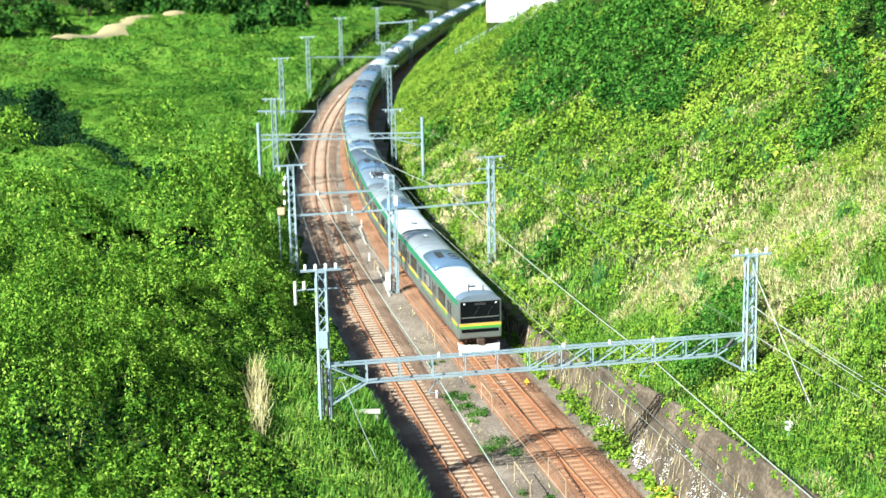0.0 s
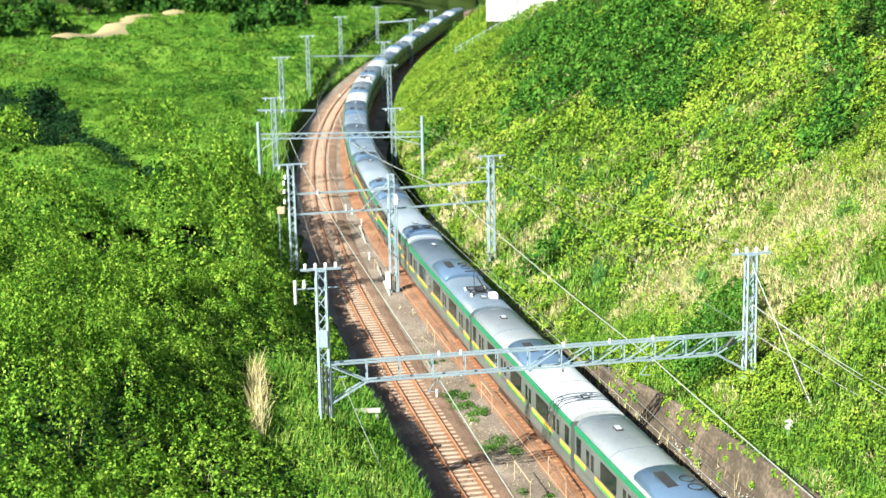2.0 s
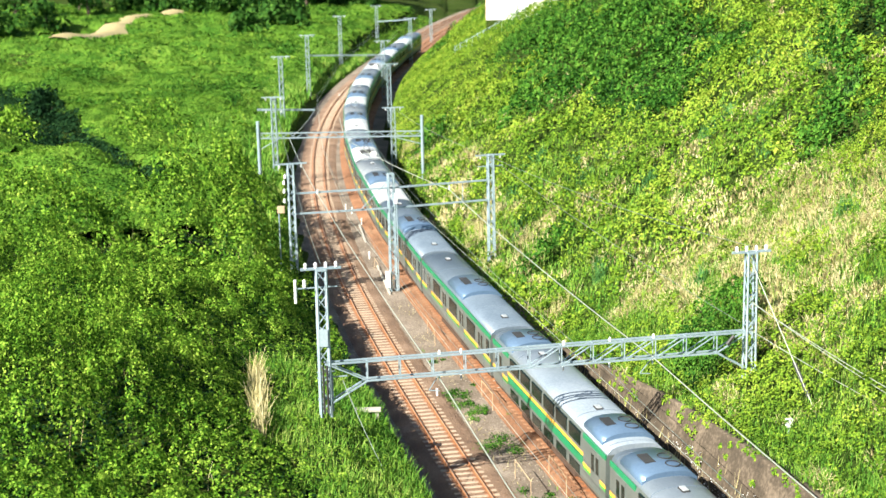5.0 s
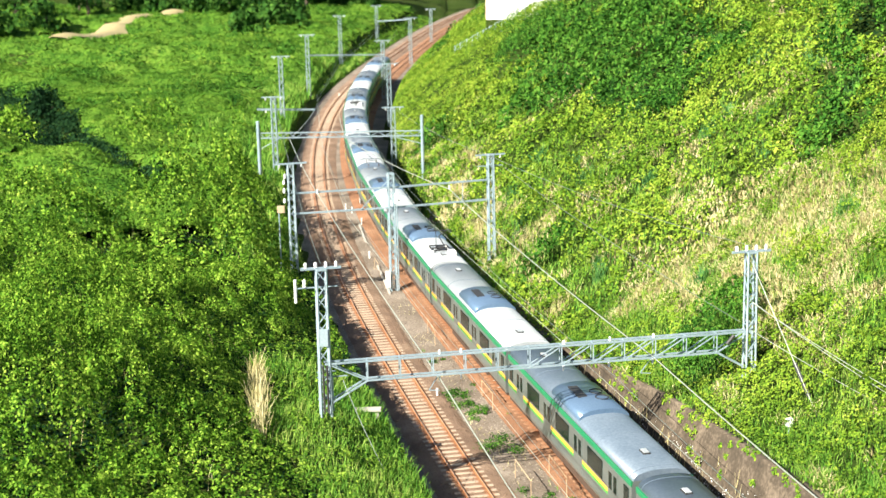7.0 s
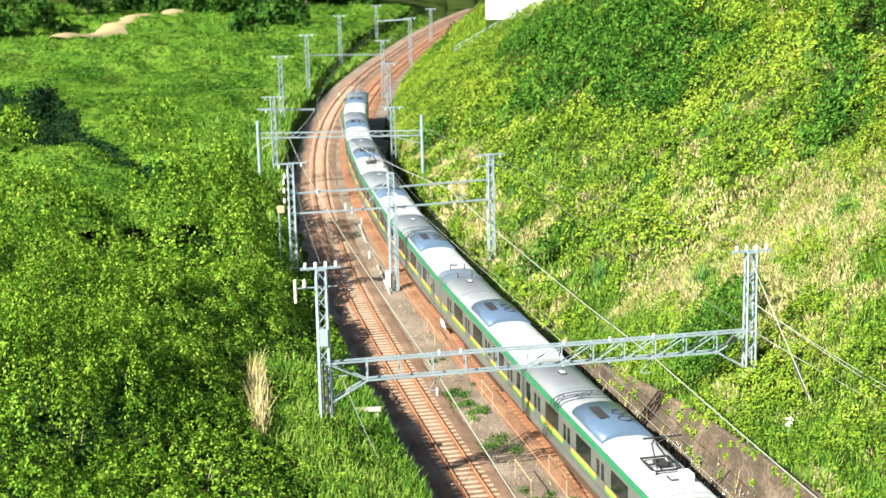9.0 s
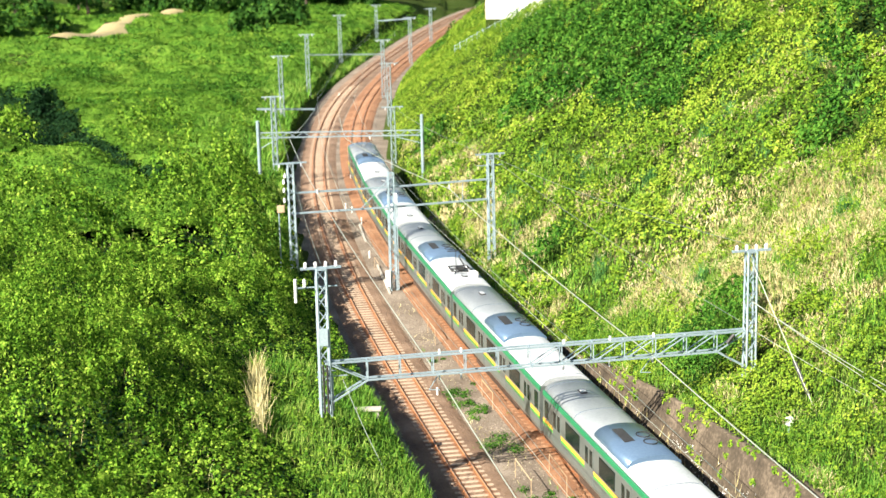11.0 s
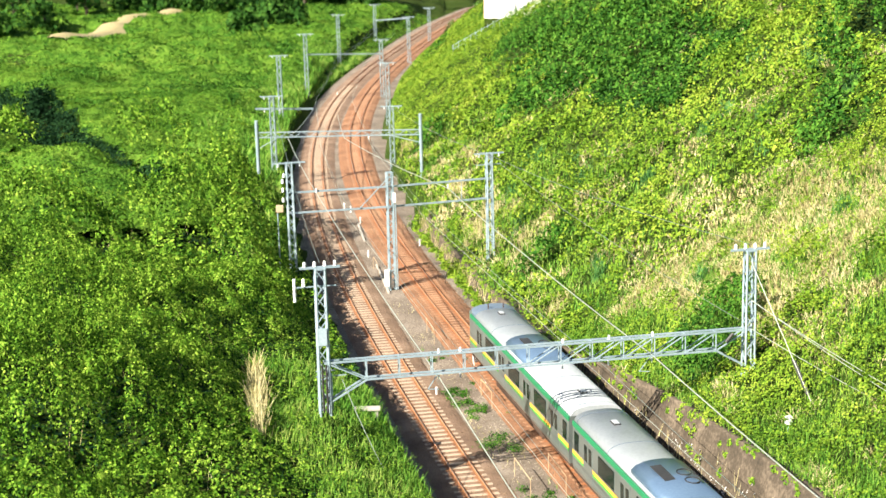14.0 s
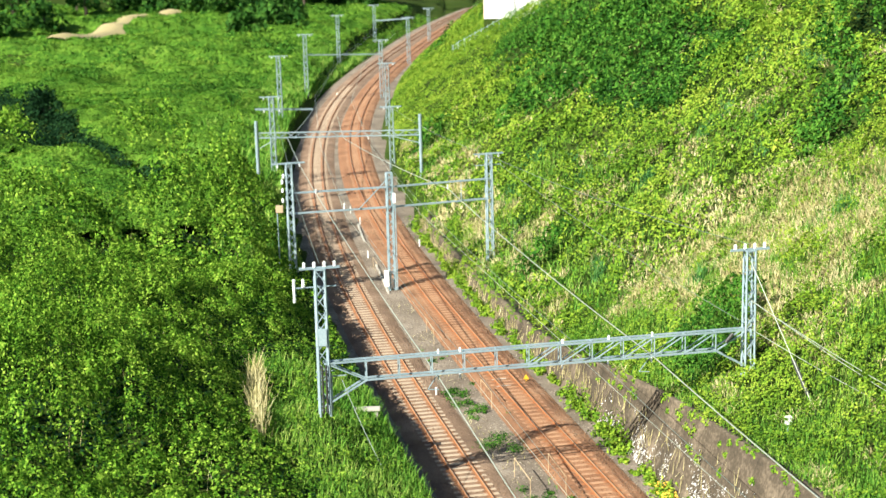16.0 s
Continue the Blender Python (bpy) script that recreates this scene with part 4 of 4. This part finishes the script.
# thin contact and carrier wires over each track, with droppers
for f_x, label in ((left_x, "thin contact wire over the clear track"), (right_x, "thin contact wire over the running track")):
    pts_c, pts_m = [], []
    for i, y in enumerate((20, 69, 109.3, 141, 175, 215, 262)):
        k = .18 if i % 2 else -.18
        pts_c.append((float(f_x(y)) + k, y, 5.1)), pts_m.append((float(f_x(y)) + k * .5, y, 5.85))
    w = wire("contact_wire", pts_c, .012, label, "wire", 0)
    wire("carrier_wire", pts_m, .012, label.replace("contact", "carrier"), "wire_dark", .35)
# guy and feeder wires of the far-side mast
g = land(1440, 722)
wire("guy_wire", [B + up * 10.2, g], .022, "steel guy wire with a dark guard", "wire", 0)
gr = thing("guy_guard", "dark guard tubes on the guy wire above the grass", "guard tube")
for k in (-.06, .06):
    a_, b_ = (B + up * 10.2).lerp(g, .70), (B + up * 10.2).lerp(g, .93)
    rod("tube", gr, a_ + over * k, b_ + over * k, .035, M["dark_iron"], 6)
q1, q2 = on_ray(1568, 690, 62), on_ray(1568, 716, 63)
for z, q in ((8.3, q1), (8.25, q1 + up * .25), (6.9, q2)):
    wire("feeder_wire", [B + up * z, back(q, B + up * z, .4)], .016, "thin feeder wire leaving the mast", "wire", .15)
wire("feeder_wire", [B + up * 7.3 - over * .5, P2 + up * 8.2 + d2 * .8], .014, "thin feeder wire along the hillside", "wire_dark", .3)
wire("feeder_wire", [A + up * 11.4, P4 + up * 9.2, on_ray(486, 175, 150)], .014, "thin feeder wire along the bank", "wire_dark", .4)
wire("feeder_wire", [B + up * 10.9, P2 + up * 8.9, on_ray(696, 191, 160)], .014, "thin feeder wire along the hillside", "wire_dark", .4)
wire("feeder_wire", [A + up * 6.0 + over * .8, land(690, 850)], .018, "slack cable down the bank", "wire_dark", .2)


def guard_rail(px, py, qx, qy, tall=.95):
    """Two thin posts and a slanting rail beside the track."""
    a_, b_ = land(px, py, -.26), land(qx, qy, -.26)
    o = thing("guard_rail", "thin faded cream guard rail beside the track", "guard rail", group="guard rails between the tracks")
    for p in (a_, b_):
        rod("post", o, p, p + up * tall, .022, M["cream"], 6)
    rod("rail", o, a_ + up * tall, b_ + up * tall, .024, M["cream"], 6)


for g4 in ((853, 702, 872, 726), (972, 838, 1003, 880), (912, 846, 940, 886), (757, 590, 770, 612), (663, 478, 672, 492)):
    guard_rail(*g4)


def marker(px, py, tall=.55, r=.06):
    p = land(px, py, -.28)
    o = thing("marker_post", "small white marker post on the gravel", "marker post", group="white markers along the track")
    rod("stake", o, p, p + up * tall, r, M["whitepaint"], 8)
    rod("cap", o, p + up * tall, p + up * (tall + .04), r * 1.2, M["whitepaint"], 8)


for g2 in ((745, 438), (654, 458), (693, 462), (612, 372), (623, 378), (640, 398), (655, 250), (774, 705), (600, 172)):
    marker(*g2)
for g4 in ((636, 398, 647, 428), (668, 470, 690, 520)):
    a_, b_ = land(g4[0], g4[1], -.2), land(g4[2], g4[3], -.2)
    o = thing("cable_trough_lid", "pale concrete trough lid on the gravel", "trough lid")
    rod("slab", o, a_, b_, .09, M["concrete"])
p = land(933, 682, -.3)
o = thing("warning_marker", "yellow triangular warning marker by the track", "marker")
rod("stake", o, p, p + up * .35, .03, M["yellow"])
bm = bmesh.new()
vs = [bm.verts.new(v) for v in ((-.17, 0, .3), (.17, 0, .3), (0, 0, .6), (-.17, .04, .3), (.17, .04, .3), (0, .04, .6))]
for fc in ((0, 1, 2), (5, 4, 3), (0, 3, 4, 1), (1, 4, 5, 2), (2, 5, 3, 0)):
    bm.faces.new([vs[i] for i in fc])
part("triangle", bm, M["yellow"], o).location = p
for px, py in ((885, 674), (905, 682), (893, 686)):
    p = land(px, py, -.16)
    o = thing("crossing_board", "pale worn board lying between the rails", "board")
    part("board", boxed(-.42, .42, -.07, .07, 0, .05, .01), M["concrete"], o)
    o.matrix_basis = pose(p.x, p.y, -.155, 0, 0, 12)
p = land(690, 742, None)
o = thing("concrete_step", "small concrete slab on posts in the grass", "concrete slab")
c = land(642, 735)
part("slab", boxed(c.x - .9, c.x + .9, c.y - .2, c.y + .2, c.z + .22, c.z + .36, .02), M["concrete"], o)
for k in (-.7, .7):
    part("post", boxed(c.x + k - .08, c.x + k + .08, c.y - .1, c.y + .1, c.z - .6, c.z + .23), M["concrete"], o)
c = land(1396, 768)
o = thing("white_post_box", "small white box among the plants on the slope", "box")
part("case", boxed(c.x - .15, c.x + .15, c.y - .12, c.y + .12, c.z + .35, c.z + .72, .04), M["whitepaint"], o)
part("stand", boxed(c.x - .04, c.x + .04, c.y - .04, c.y + .04, c.z - .3, c.z + .36), M["steel"], o)
c = land(1182, 838, -.2)
o = thing("control_box", "small green and yellow box at the wall's foot", "box")
part("case", boxed(c.x - .35, c.x + .35, c.y - .2, c.y + .2, c.z + .25, c.z + .85, .03), M["yellow"], o)
part("lid", boxed(c.x - .38, c.x + .38, c.y - .23, c.y + .23, c.z + .85, c.z + 1.0, .03), M["green"], o)
part("stand", boxed(c.x - .3, c.x + .3, c.y - .15, c.y + .15, c.z - .3, c.z + .26), M["dark_iron"], o)

# ------------------------------------------------------------------ house on the ridge
def house():
    h = thing("house", "small white rendered house on the ridge", "house", pose(11.1, 204, float(height(11.1, 204)) + .35, 0, 0, -8))
    part("wall", boxed(-4.5, 4.5, -3.5, 3.5, -.3, 4.6, .03), M["whitepaint"], h)
    part("plinth", boxed(-4.55, 4.55, -3.55, 3.55, -2.5, -.3), M["soil"], h, "earth-stained base of the house")
    bm = bmesh.new()
    vs = [bm.verts.new(p) for p in ((-5, -4, 4.5), (5, -4, 4.5), (5, 4, 4.5), (-5, 4, 4.5), (-5, 0, 6.3), (5, 0, 6.3))]
    for f in ((0, 1, 5, 4), (2, 3, 4, 5), (0, 4, 3), (1, 2, 5), (0, 3, 2, 1)):
        bm.faces.new([vs[i] for i in f])
    part("roof", bm, M["under"], h, "brown pitched roof")
    part("end_wall", boxed(-4.62, -4.49, -3.4, 3.4, -.3, 4.5), M["cream"], h, "brown boarded end wall")
    for k in (-.6, .9, 1.5):
        rod("downpipe", h, (k, -3.56, -.2), (k, -3.56, 4.3), .05, M["dark_iron"], 6)
    fence = thing("fence", "pale weathered wire fence in front of the white house", "fence")
    q = h.matrix_basis
    ends = []
    for k in range(13):
        p = q @ Vector((-8.5 + k * .75, -4.6 - .03 * k, 0))
        z = float(height(p.x, p.y)) + .4
        rod("post", fence, (p.x, p.y, z - .5), (p.x + random.uniform(-.08, .08), p.y, z + 1.15), .045, M["steel"], 6)
        ends.append(Vector((p.x, p.y, z)))
    for h_ in (.55, 1.0):
        for a, b in zip(ends, ends[1:]):
            rod("wire", fence, a + Vector((0, 0, h_)), b + Vector((0, 0, h_)), .03, M["steel"])


house()

# ------------------------------------------------------------------ the train
CAR, HALF = 20.0, 1.36
arc_y = np.arange(480, -480, -0.5)
arc_x = right_x(arc_y)
arc_s = np.concatenate([[0], np.cumsum(np.hypot(np.diff(arc_x), np.diff(arc_y)))])
arc_s -= np.interp(-100, -arc_y, arc_s)


def on_track(s):
    return Vector((float(np.interp(s, arc_s, arc_x)), float(np.interp(s, arc_s, arc_y)), 0))


def side_profile():
    """Half of the body's cross-section, from the sill over the roof."""
    p = [(HALF - .06, .95), (HALF, 1.15), (HALF, 2.2), (HALF - .02, 3.05), (HALF - .10, 3.28)]
    for i in range(1, 8):
        a = math.pi / 2 * i / 7
        p.append(((HALF - .10) * math.cos(a) ** .8 if i < 7 else 0, 3.28 + .42 * math.sin(a)))
    return p


def extrude(points, x0, x1, caps=True):
    bm = bmesh.new()
    r = [[bm.verts.new((x, y, z)) for y, z in points] for x in (x0, x1)]
    n = len(points)
    for i in range(n - 1):
        bm.faces.new((r[0][i], r[1][i], r[1][i + 1], r[0][i + 1]))
    if caps:
        bm.faces.new(r[0]), bm.faces.new(r[1][::-1])
    return bm


def railway_car(cab=0, deck=False, pantograph=False, dark=False):
    """cab: 1 a driving end in front, -1 behind."""
    what = "double-deck stainless" if deck else "stainless steel"
    c = thing("railway_car", what + (" driving car" if cab else " car") + " with green and orange bands", "railway car", group="cars of the train")
    half = side_profile()
    wall = [(y, z) for y, z in half if z < 3.3]
    ring = [(-y, z) for y, z in wall] + [(y, z) for y, z in wall[::-1]]
    x0, x1 = -9.72, 9.72
    part("body", extrude(ring + [], x0, x1), M["inox"], c)
    top = half[len(wall) - 1:]
    roof_pts = [(-y, z) for y, z in top] + [(y, z) for y, z in top[-2::-1]]
    roof = extrude(roof_pts, x0, x1)
    for f in roof.faces:
        f.smooth = len(f.verts) == 4
    part("roof", roof, M["roofblue"] if deck else M["roofgrey"] if dark else M["roofpaint"], c)
    for s in (-1, 1):
        skin = lambda lo, hi: sorted((s * (HALF - lo), s * (HALF + hi)))
        if deck:
            # end vestibules carry the usual bands; between them two rows of windows with a broad band in the middle
            for e in (-1, 1):
                part("cant_rail_band", boxed(*sorted((e * 6.55, e * 9.72)), *skin(.06, .004), 3.04, 3.27), M["green"], c, "green band under the roof")
                part("waist_band", boxed(*sorted((e * 6.55, e * 9.72)), *skin(.03, .012), 1.74, 1.90), M["orange"], c, "orange band along the side")
                part("waist_band", boxed(*sorted((e * 6.55, e * 9.72)), *skin(.03, .012), 1.60, 1.738), M["lime"], c, "green band along the side")
            part("waist_band", boxed(-6.545, 6.545, *skin(.03, .012), 2.16, 2.32), M["orange"], c, "orange band between the decks")
            part("waist_band", boxed(-6.545, 6.545, *skin(.03, .012), 1.72, 2.158), M["green"], c, "broad green band between the decks")
            for k in range(6):
                w = -5.25 + 2.1 * k
                part("window", boxed(w - .88, w + .88, *skin(.12, .016), 2.46, 3.16, .05), M["glass"], c, "upper-deck window curving into the roof")
                part("window", boxed(w - .80, w + .80, *skin(.03, .016), 1.05, 1.55, .03), M["glass"], c, "lower-deck window")
            doors, wins = (-8.3, 8.3), ()
        else:
            part("cant_rail_band", boxed(x0, x1, *skin(.06, .004), 3.04, 3.27), M["green"], c, "green band under the roof")
            part("waist_band", boxed(x0, x1, *skin(.03, .012), 1.74, 1.90), M["orange"], c, "orange band along the side")
            part("waist_band", boxed(x0, x1, *skin(.03, .012), 1.60, 1.738), M["lime"], c, "green band along the side")
            doors, wins = (-7.4, -2.47, 2.47, 7.4), (-4.93, 0, 4.93)
        for d in doors:
            dr = part("door", boxed(d - .65, d + .65, *sorted((s * (HALF - .03), s * (HALF + .018))), 1.12, 2.98, .015), M["inox"], c)
            for k in (-1, 1):
                part("pane", boxed(d + k * .32 - .2, d + k * .32 + .2, *sorted((s * HALF, s * (HALF + .026))), 1.98, 2.75, .01), M["glass"], dr)
        for w in wins:
            part("window", boxed(w - 1.05, w + 1.05, *sorted((s * (HALF - .03), s * (HALF + .02))), 2.0, 2.86, .02), M["glass"], c)
        for w in ((-9.1,) if cab > 0 else (9.1,) if cab < 0 else (-9.1, 9.1)):
            if not deck:
                part("window", boxed(w - .3, w + .3, *sorted((s * (HALF - .03), s * (HALF + .02))), 2.0, 2.86, .02), M["glass"], c)
    # roof gear
    prof = [(-1.2, 3.3), (-1.2, 3.56), (-1.0, 3.74), (-.65, 3.86), (-.3, 3.905), (0, 3.915), (.3, 3.905), (.65, 3.86), (1.0, 3.74), (1.2, 3.56), (1.2, 3.3)]
    for at, reach in (((-7.5, 1.35), (7.5, 1.35)) if deck else ((0, 2.2),)):
        ac = extrude(prof, at - reach, at + reach)
        for q in ac.faces:
            q.smooth = len(q.verts) == 4
        unit = part("air_conditioner", ac, M["unit"], c, "curved blue-grey cooling unit on the roof")
        part("grille", boxed(at - reach * .68, at + reach * .1, -.62, -.15, 3.88, 3.925, .01), M["dark_iron"], unit)
        for k in (at - .45, at + .5):
            ring_bm = bmesh.new()
            for i in range(14):
                a, b = math.pi * 2 * i / 14, math.pi * 2 * (i + 1) / 14
                bar(ring_bm, (k + .35 * math.cos(a), .45 + .3 * math.sin(a), 3.915), (k + .35 * math.cos(b), .45 + .3 * math.sin(b), 3.915), .03)
            part("fan", ring_bm, M["dark_iron"], unit)
    for k in (-4.6, 4.6) if deck else (-7.6, 7.6):
        vent = part("vent", boxed(k - .30, k + .30, -.17, .17, 3.64, 3.74, .03), M["dark_iron"], c)
        part("lid", boxed(k - .24, k + .24, -.13, .13, 3.74, 3.79, .02), M["roofpaint"], vent)
    for k in (-9.3, -5.0, 5.0, 9.3):
        part("roof_seam", extrude([(y * 1.004, z + .012) for y, z in roof_pts], k - .02, k + .02), M["roofgrey"], c)
    if pantograph:
        pb = bmesh.new()
        for u, v in (((5.4, -.6), (7.0, -.6)), ((5.4, .6), (7.0, .6)), ((5.4, -.6), (5.4, .6)), ((7.0, -.6), (7.0, .6)), ((6.2, -.6), (6.2, .6))):
            bar(pb, (*u, 3.84), (*v, 3.84), .05)
        box(pb, 5.9, 6.5, -.25, .25, 3.8, 3.98, .04)
        p = part("pantograph", pb, M["dark_iron"], c, "dark pantograph raised to the wire")
        for s in (-.6, .6):
            rod("arm", p, (6.8, s * .6, 3.86), (5.4, s * .15, 4.45), .035, M["dark_iron"])
            rod("arm", p, (5.4, s * .15, 4.45), (6.4, s * .5, 5.05), .03, M["dark_iron"])
            for k in (5.4, 7.0):
                insulator(p, (k, s, 3.66), .2, .1)
        rod("contact_strip", p, (6.4, -.85, 5.07), (6.4, .85, 5.07), .04, M["dark_iron"])
        part("roof_box", boxed(7.3, 8.0, .35, .8, 3.62, 3.95, .03), M["whitepaint"], c)
    # ends and running gear
    for e in ((-1, 1) if not cab else (-cab,)):
        part("gangway", boxed(*sorted((e * 9.6, e * 9.99)), -.5, .5, 1.1, 3.2, .04), M["under"], c, "dark rubber gangway bellows")
    for e in (-6.9, 6.9):
        bg = part("bogie", boxed(e - 1.6, e + 1.6, -.95, .95, .38, .72, .06), M["under"], c)
        for k in (-1.05, 1.05):
            for s in (-1, 1):
                part("wheel", bar(bmesh.new(), (e + k, s * .50, .43), (e + k, s * .63, .43), .43, 20), M["under"], bg)
    part("underfloor_box", boxed(-4.6, 4.6, -1.15, 1.15, .40, .95, .05), M["under"], c)
    part("sill", boxed(x0, x1, -HALF + .08, HALF - .08, .80, .97), M["under"], c)
    if cab:
        e = cab
        f = lambda a, b: tuple(sorted((e * a, e * b)))
        face = bmesh.new()
        box(face, *f(9.6, 9.98), -HALF + .02, HALF - .02, 1.0, 3.42, .10)
        fr = part("front_face", face, M["inox"], c, "silver driving-end front")
        part("windscreen", boxed(*f(9.93, 10.0), -1.22, 1.22, 1.99, 3.32, .06), M["black_glass"], fr, "wide black windscreen")
        part("wiper_bar", boxed(*f(9.95, 10.012), -1.15, 1.15, 2.30, 2.36), M["inox"], fr)
        part("destination_sign", boxed(*f(9.96, 10.008), -.35, .35, 3.08, 3.22, .01), M["dark_iron"], fr)
        part("front_band", boxed(*f(9.9, 9.992), -HALF + .06, HALF - .06, 1.80, 1.95), M["orange"], fr, "orange band across the front")
        part("front_band", boxed(*f(9.9, 9.992), -HALF + .06, HALF - .06, 1.64, 1.798), M["lime"], fr, "green band across the front")
        part("headlight_panel", boxed(*f(9.9, 9.996), -1.15, 1.15, 1.38, 1.60, .03), M["black_glass"], fr)
        for q in (-.98, .98):
            part("headlight", bar(bmesh.new(), (e * 9.97, q, 3.19), (e * 10.012, q, 3.19), .055, 12), M["white_iron"], fr, "small round headlight behind the glass")
        for q in (-.42, .42):
            rod("wiper", fr, (e * 10.01, q, 2.38), (e * 10.015, q + .35, 2.95), .015, M["dark_iron"])
        part("roof_hood", extrude([(y * 1.003, z + .008) for y, z in roof_pts], *f(8.75, 9.95)), M["roofgrey"], c, "grey roof edge over the cab")
        sk = bmesh.new()
        vs = [(9.3, -1.28), (10.0, -1.2), (10.16, -.5), (10.16, .5), (10.0, 1.2), (9.3, 1.28)]
        for (xa, ya), (xb, yb) in zip(vs, vs[1:]):
            q = [sk.verts.new((e * x, y, z)) for x, y, z in ((xa, ya, .66), (xb, yb, .66), (xb * 1.004, yb * .96, .16), (xa * 1.004, ya * .96, .16))]
            sk.faces.new(q)
        bmesh.ops.solidify(sk, geom=sk.faces[:], thickness=.05)
        part("skirt", sk, M["whitepaint"], c, "white snow skirt")
        part("coupler", boxed(*f(9.6, 10.25), -.22, .22, .66, .98, .05), M["under"], c)
        for s in (-.45, .45):
            rod("aerial", c, (e * 8.9, s, 3.6), (e * 8.9, s, 4.0), .04, M["under"])
    return c


FRONT0, SPEED = 8.0, 21.64
KINDS = ["cab", "plain", "slate_panto", "deck", "deck", "dark", "dark", "plain", "panto", "tail", "cab", "plain", "panto", "plain", "tail"]
cars, made = [], {}
for kind in KINDS:
    if kind not in made:
        made[kind] = railway_car({"cab": 1, "tail": -1}.get(kind, 0), kind == "deck", "panto" in kind, kind in ("dark", "deck", "slate_panto"))
        cars.append(made[kind])
    else:
        cars.append(copy_thing(made[kind], pose(0, 0, 0)))


def motions():
    for k, car in enumerate(cars):
        rows = []
        for i in range(33):
            t = i / 2
            mid = FRONT0 + SPEED * t - CAR * (k + .5)
            a, b = on_track(mid + 6.9), on_track(mid - 6.9)
            d = a - b
            c = (a + b) / 2
            rows.append((t, Matrix.Translation(c) @ Matrix.Rotation(math.atan2(d.y, d.x), 4, "Z")))
        walk(car, rows)


# ------------------------------------------------------------------ sleepers
def sleepers(f, parent, mat, count=300):
    me = bpy.data.meshes.new("sleeper")
    bm = boxed(-1.0, 1.0, -.125, .125, -.2, -.095, .012)
    bm.to_mesh(me)
    bm.free()
    me.materials.append(M[mat])
    y = 50.0
    for _ in range(count):
        s = new("sleeper", me)
        s.parent = parent
        s.matrix_basis = Matrix.Translation((float(f(y)), y, random.uniform(-.012, .004))) @ Matrix.Rotation(-heading(f, y) + random.uniform(-.01, .01), 4, "Z")
        y += .62 * math.cos(heading(f, y))


sleepers(left_x, track_l, "sleeper", 300)
sleepers(right_x, track_r, "sleeper_rusty", 300)
motions()
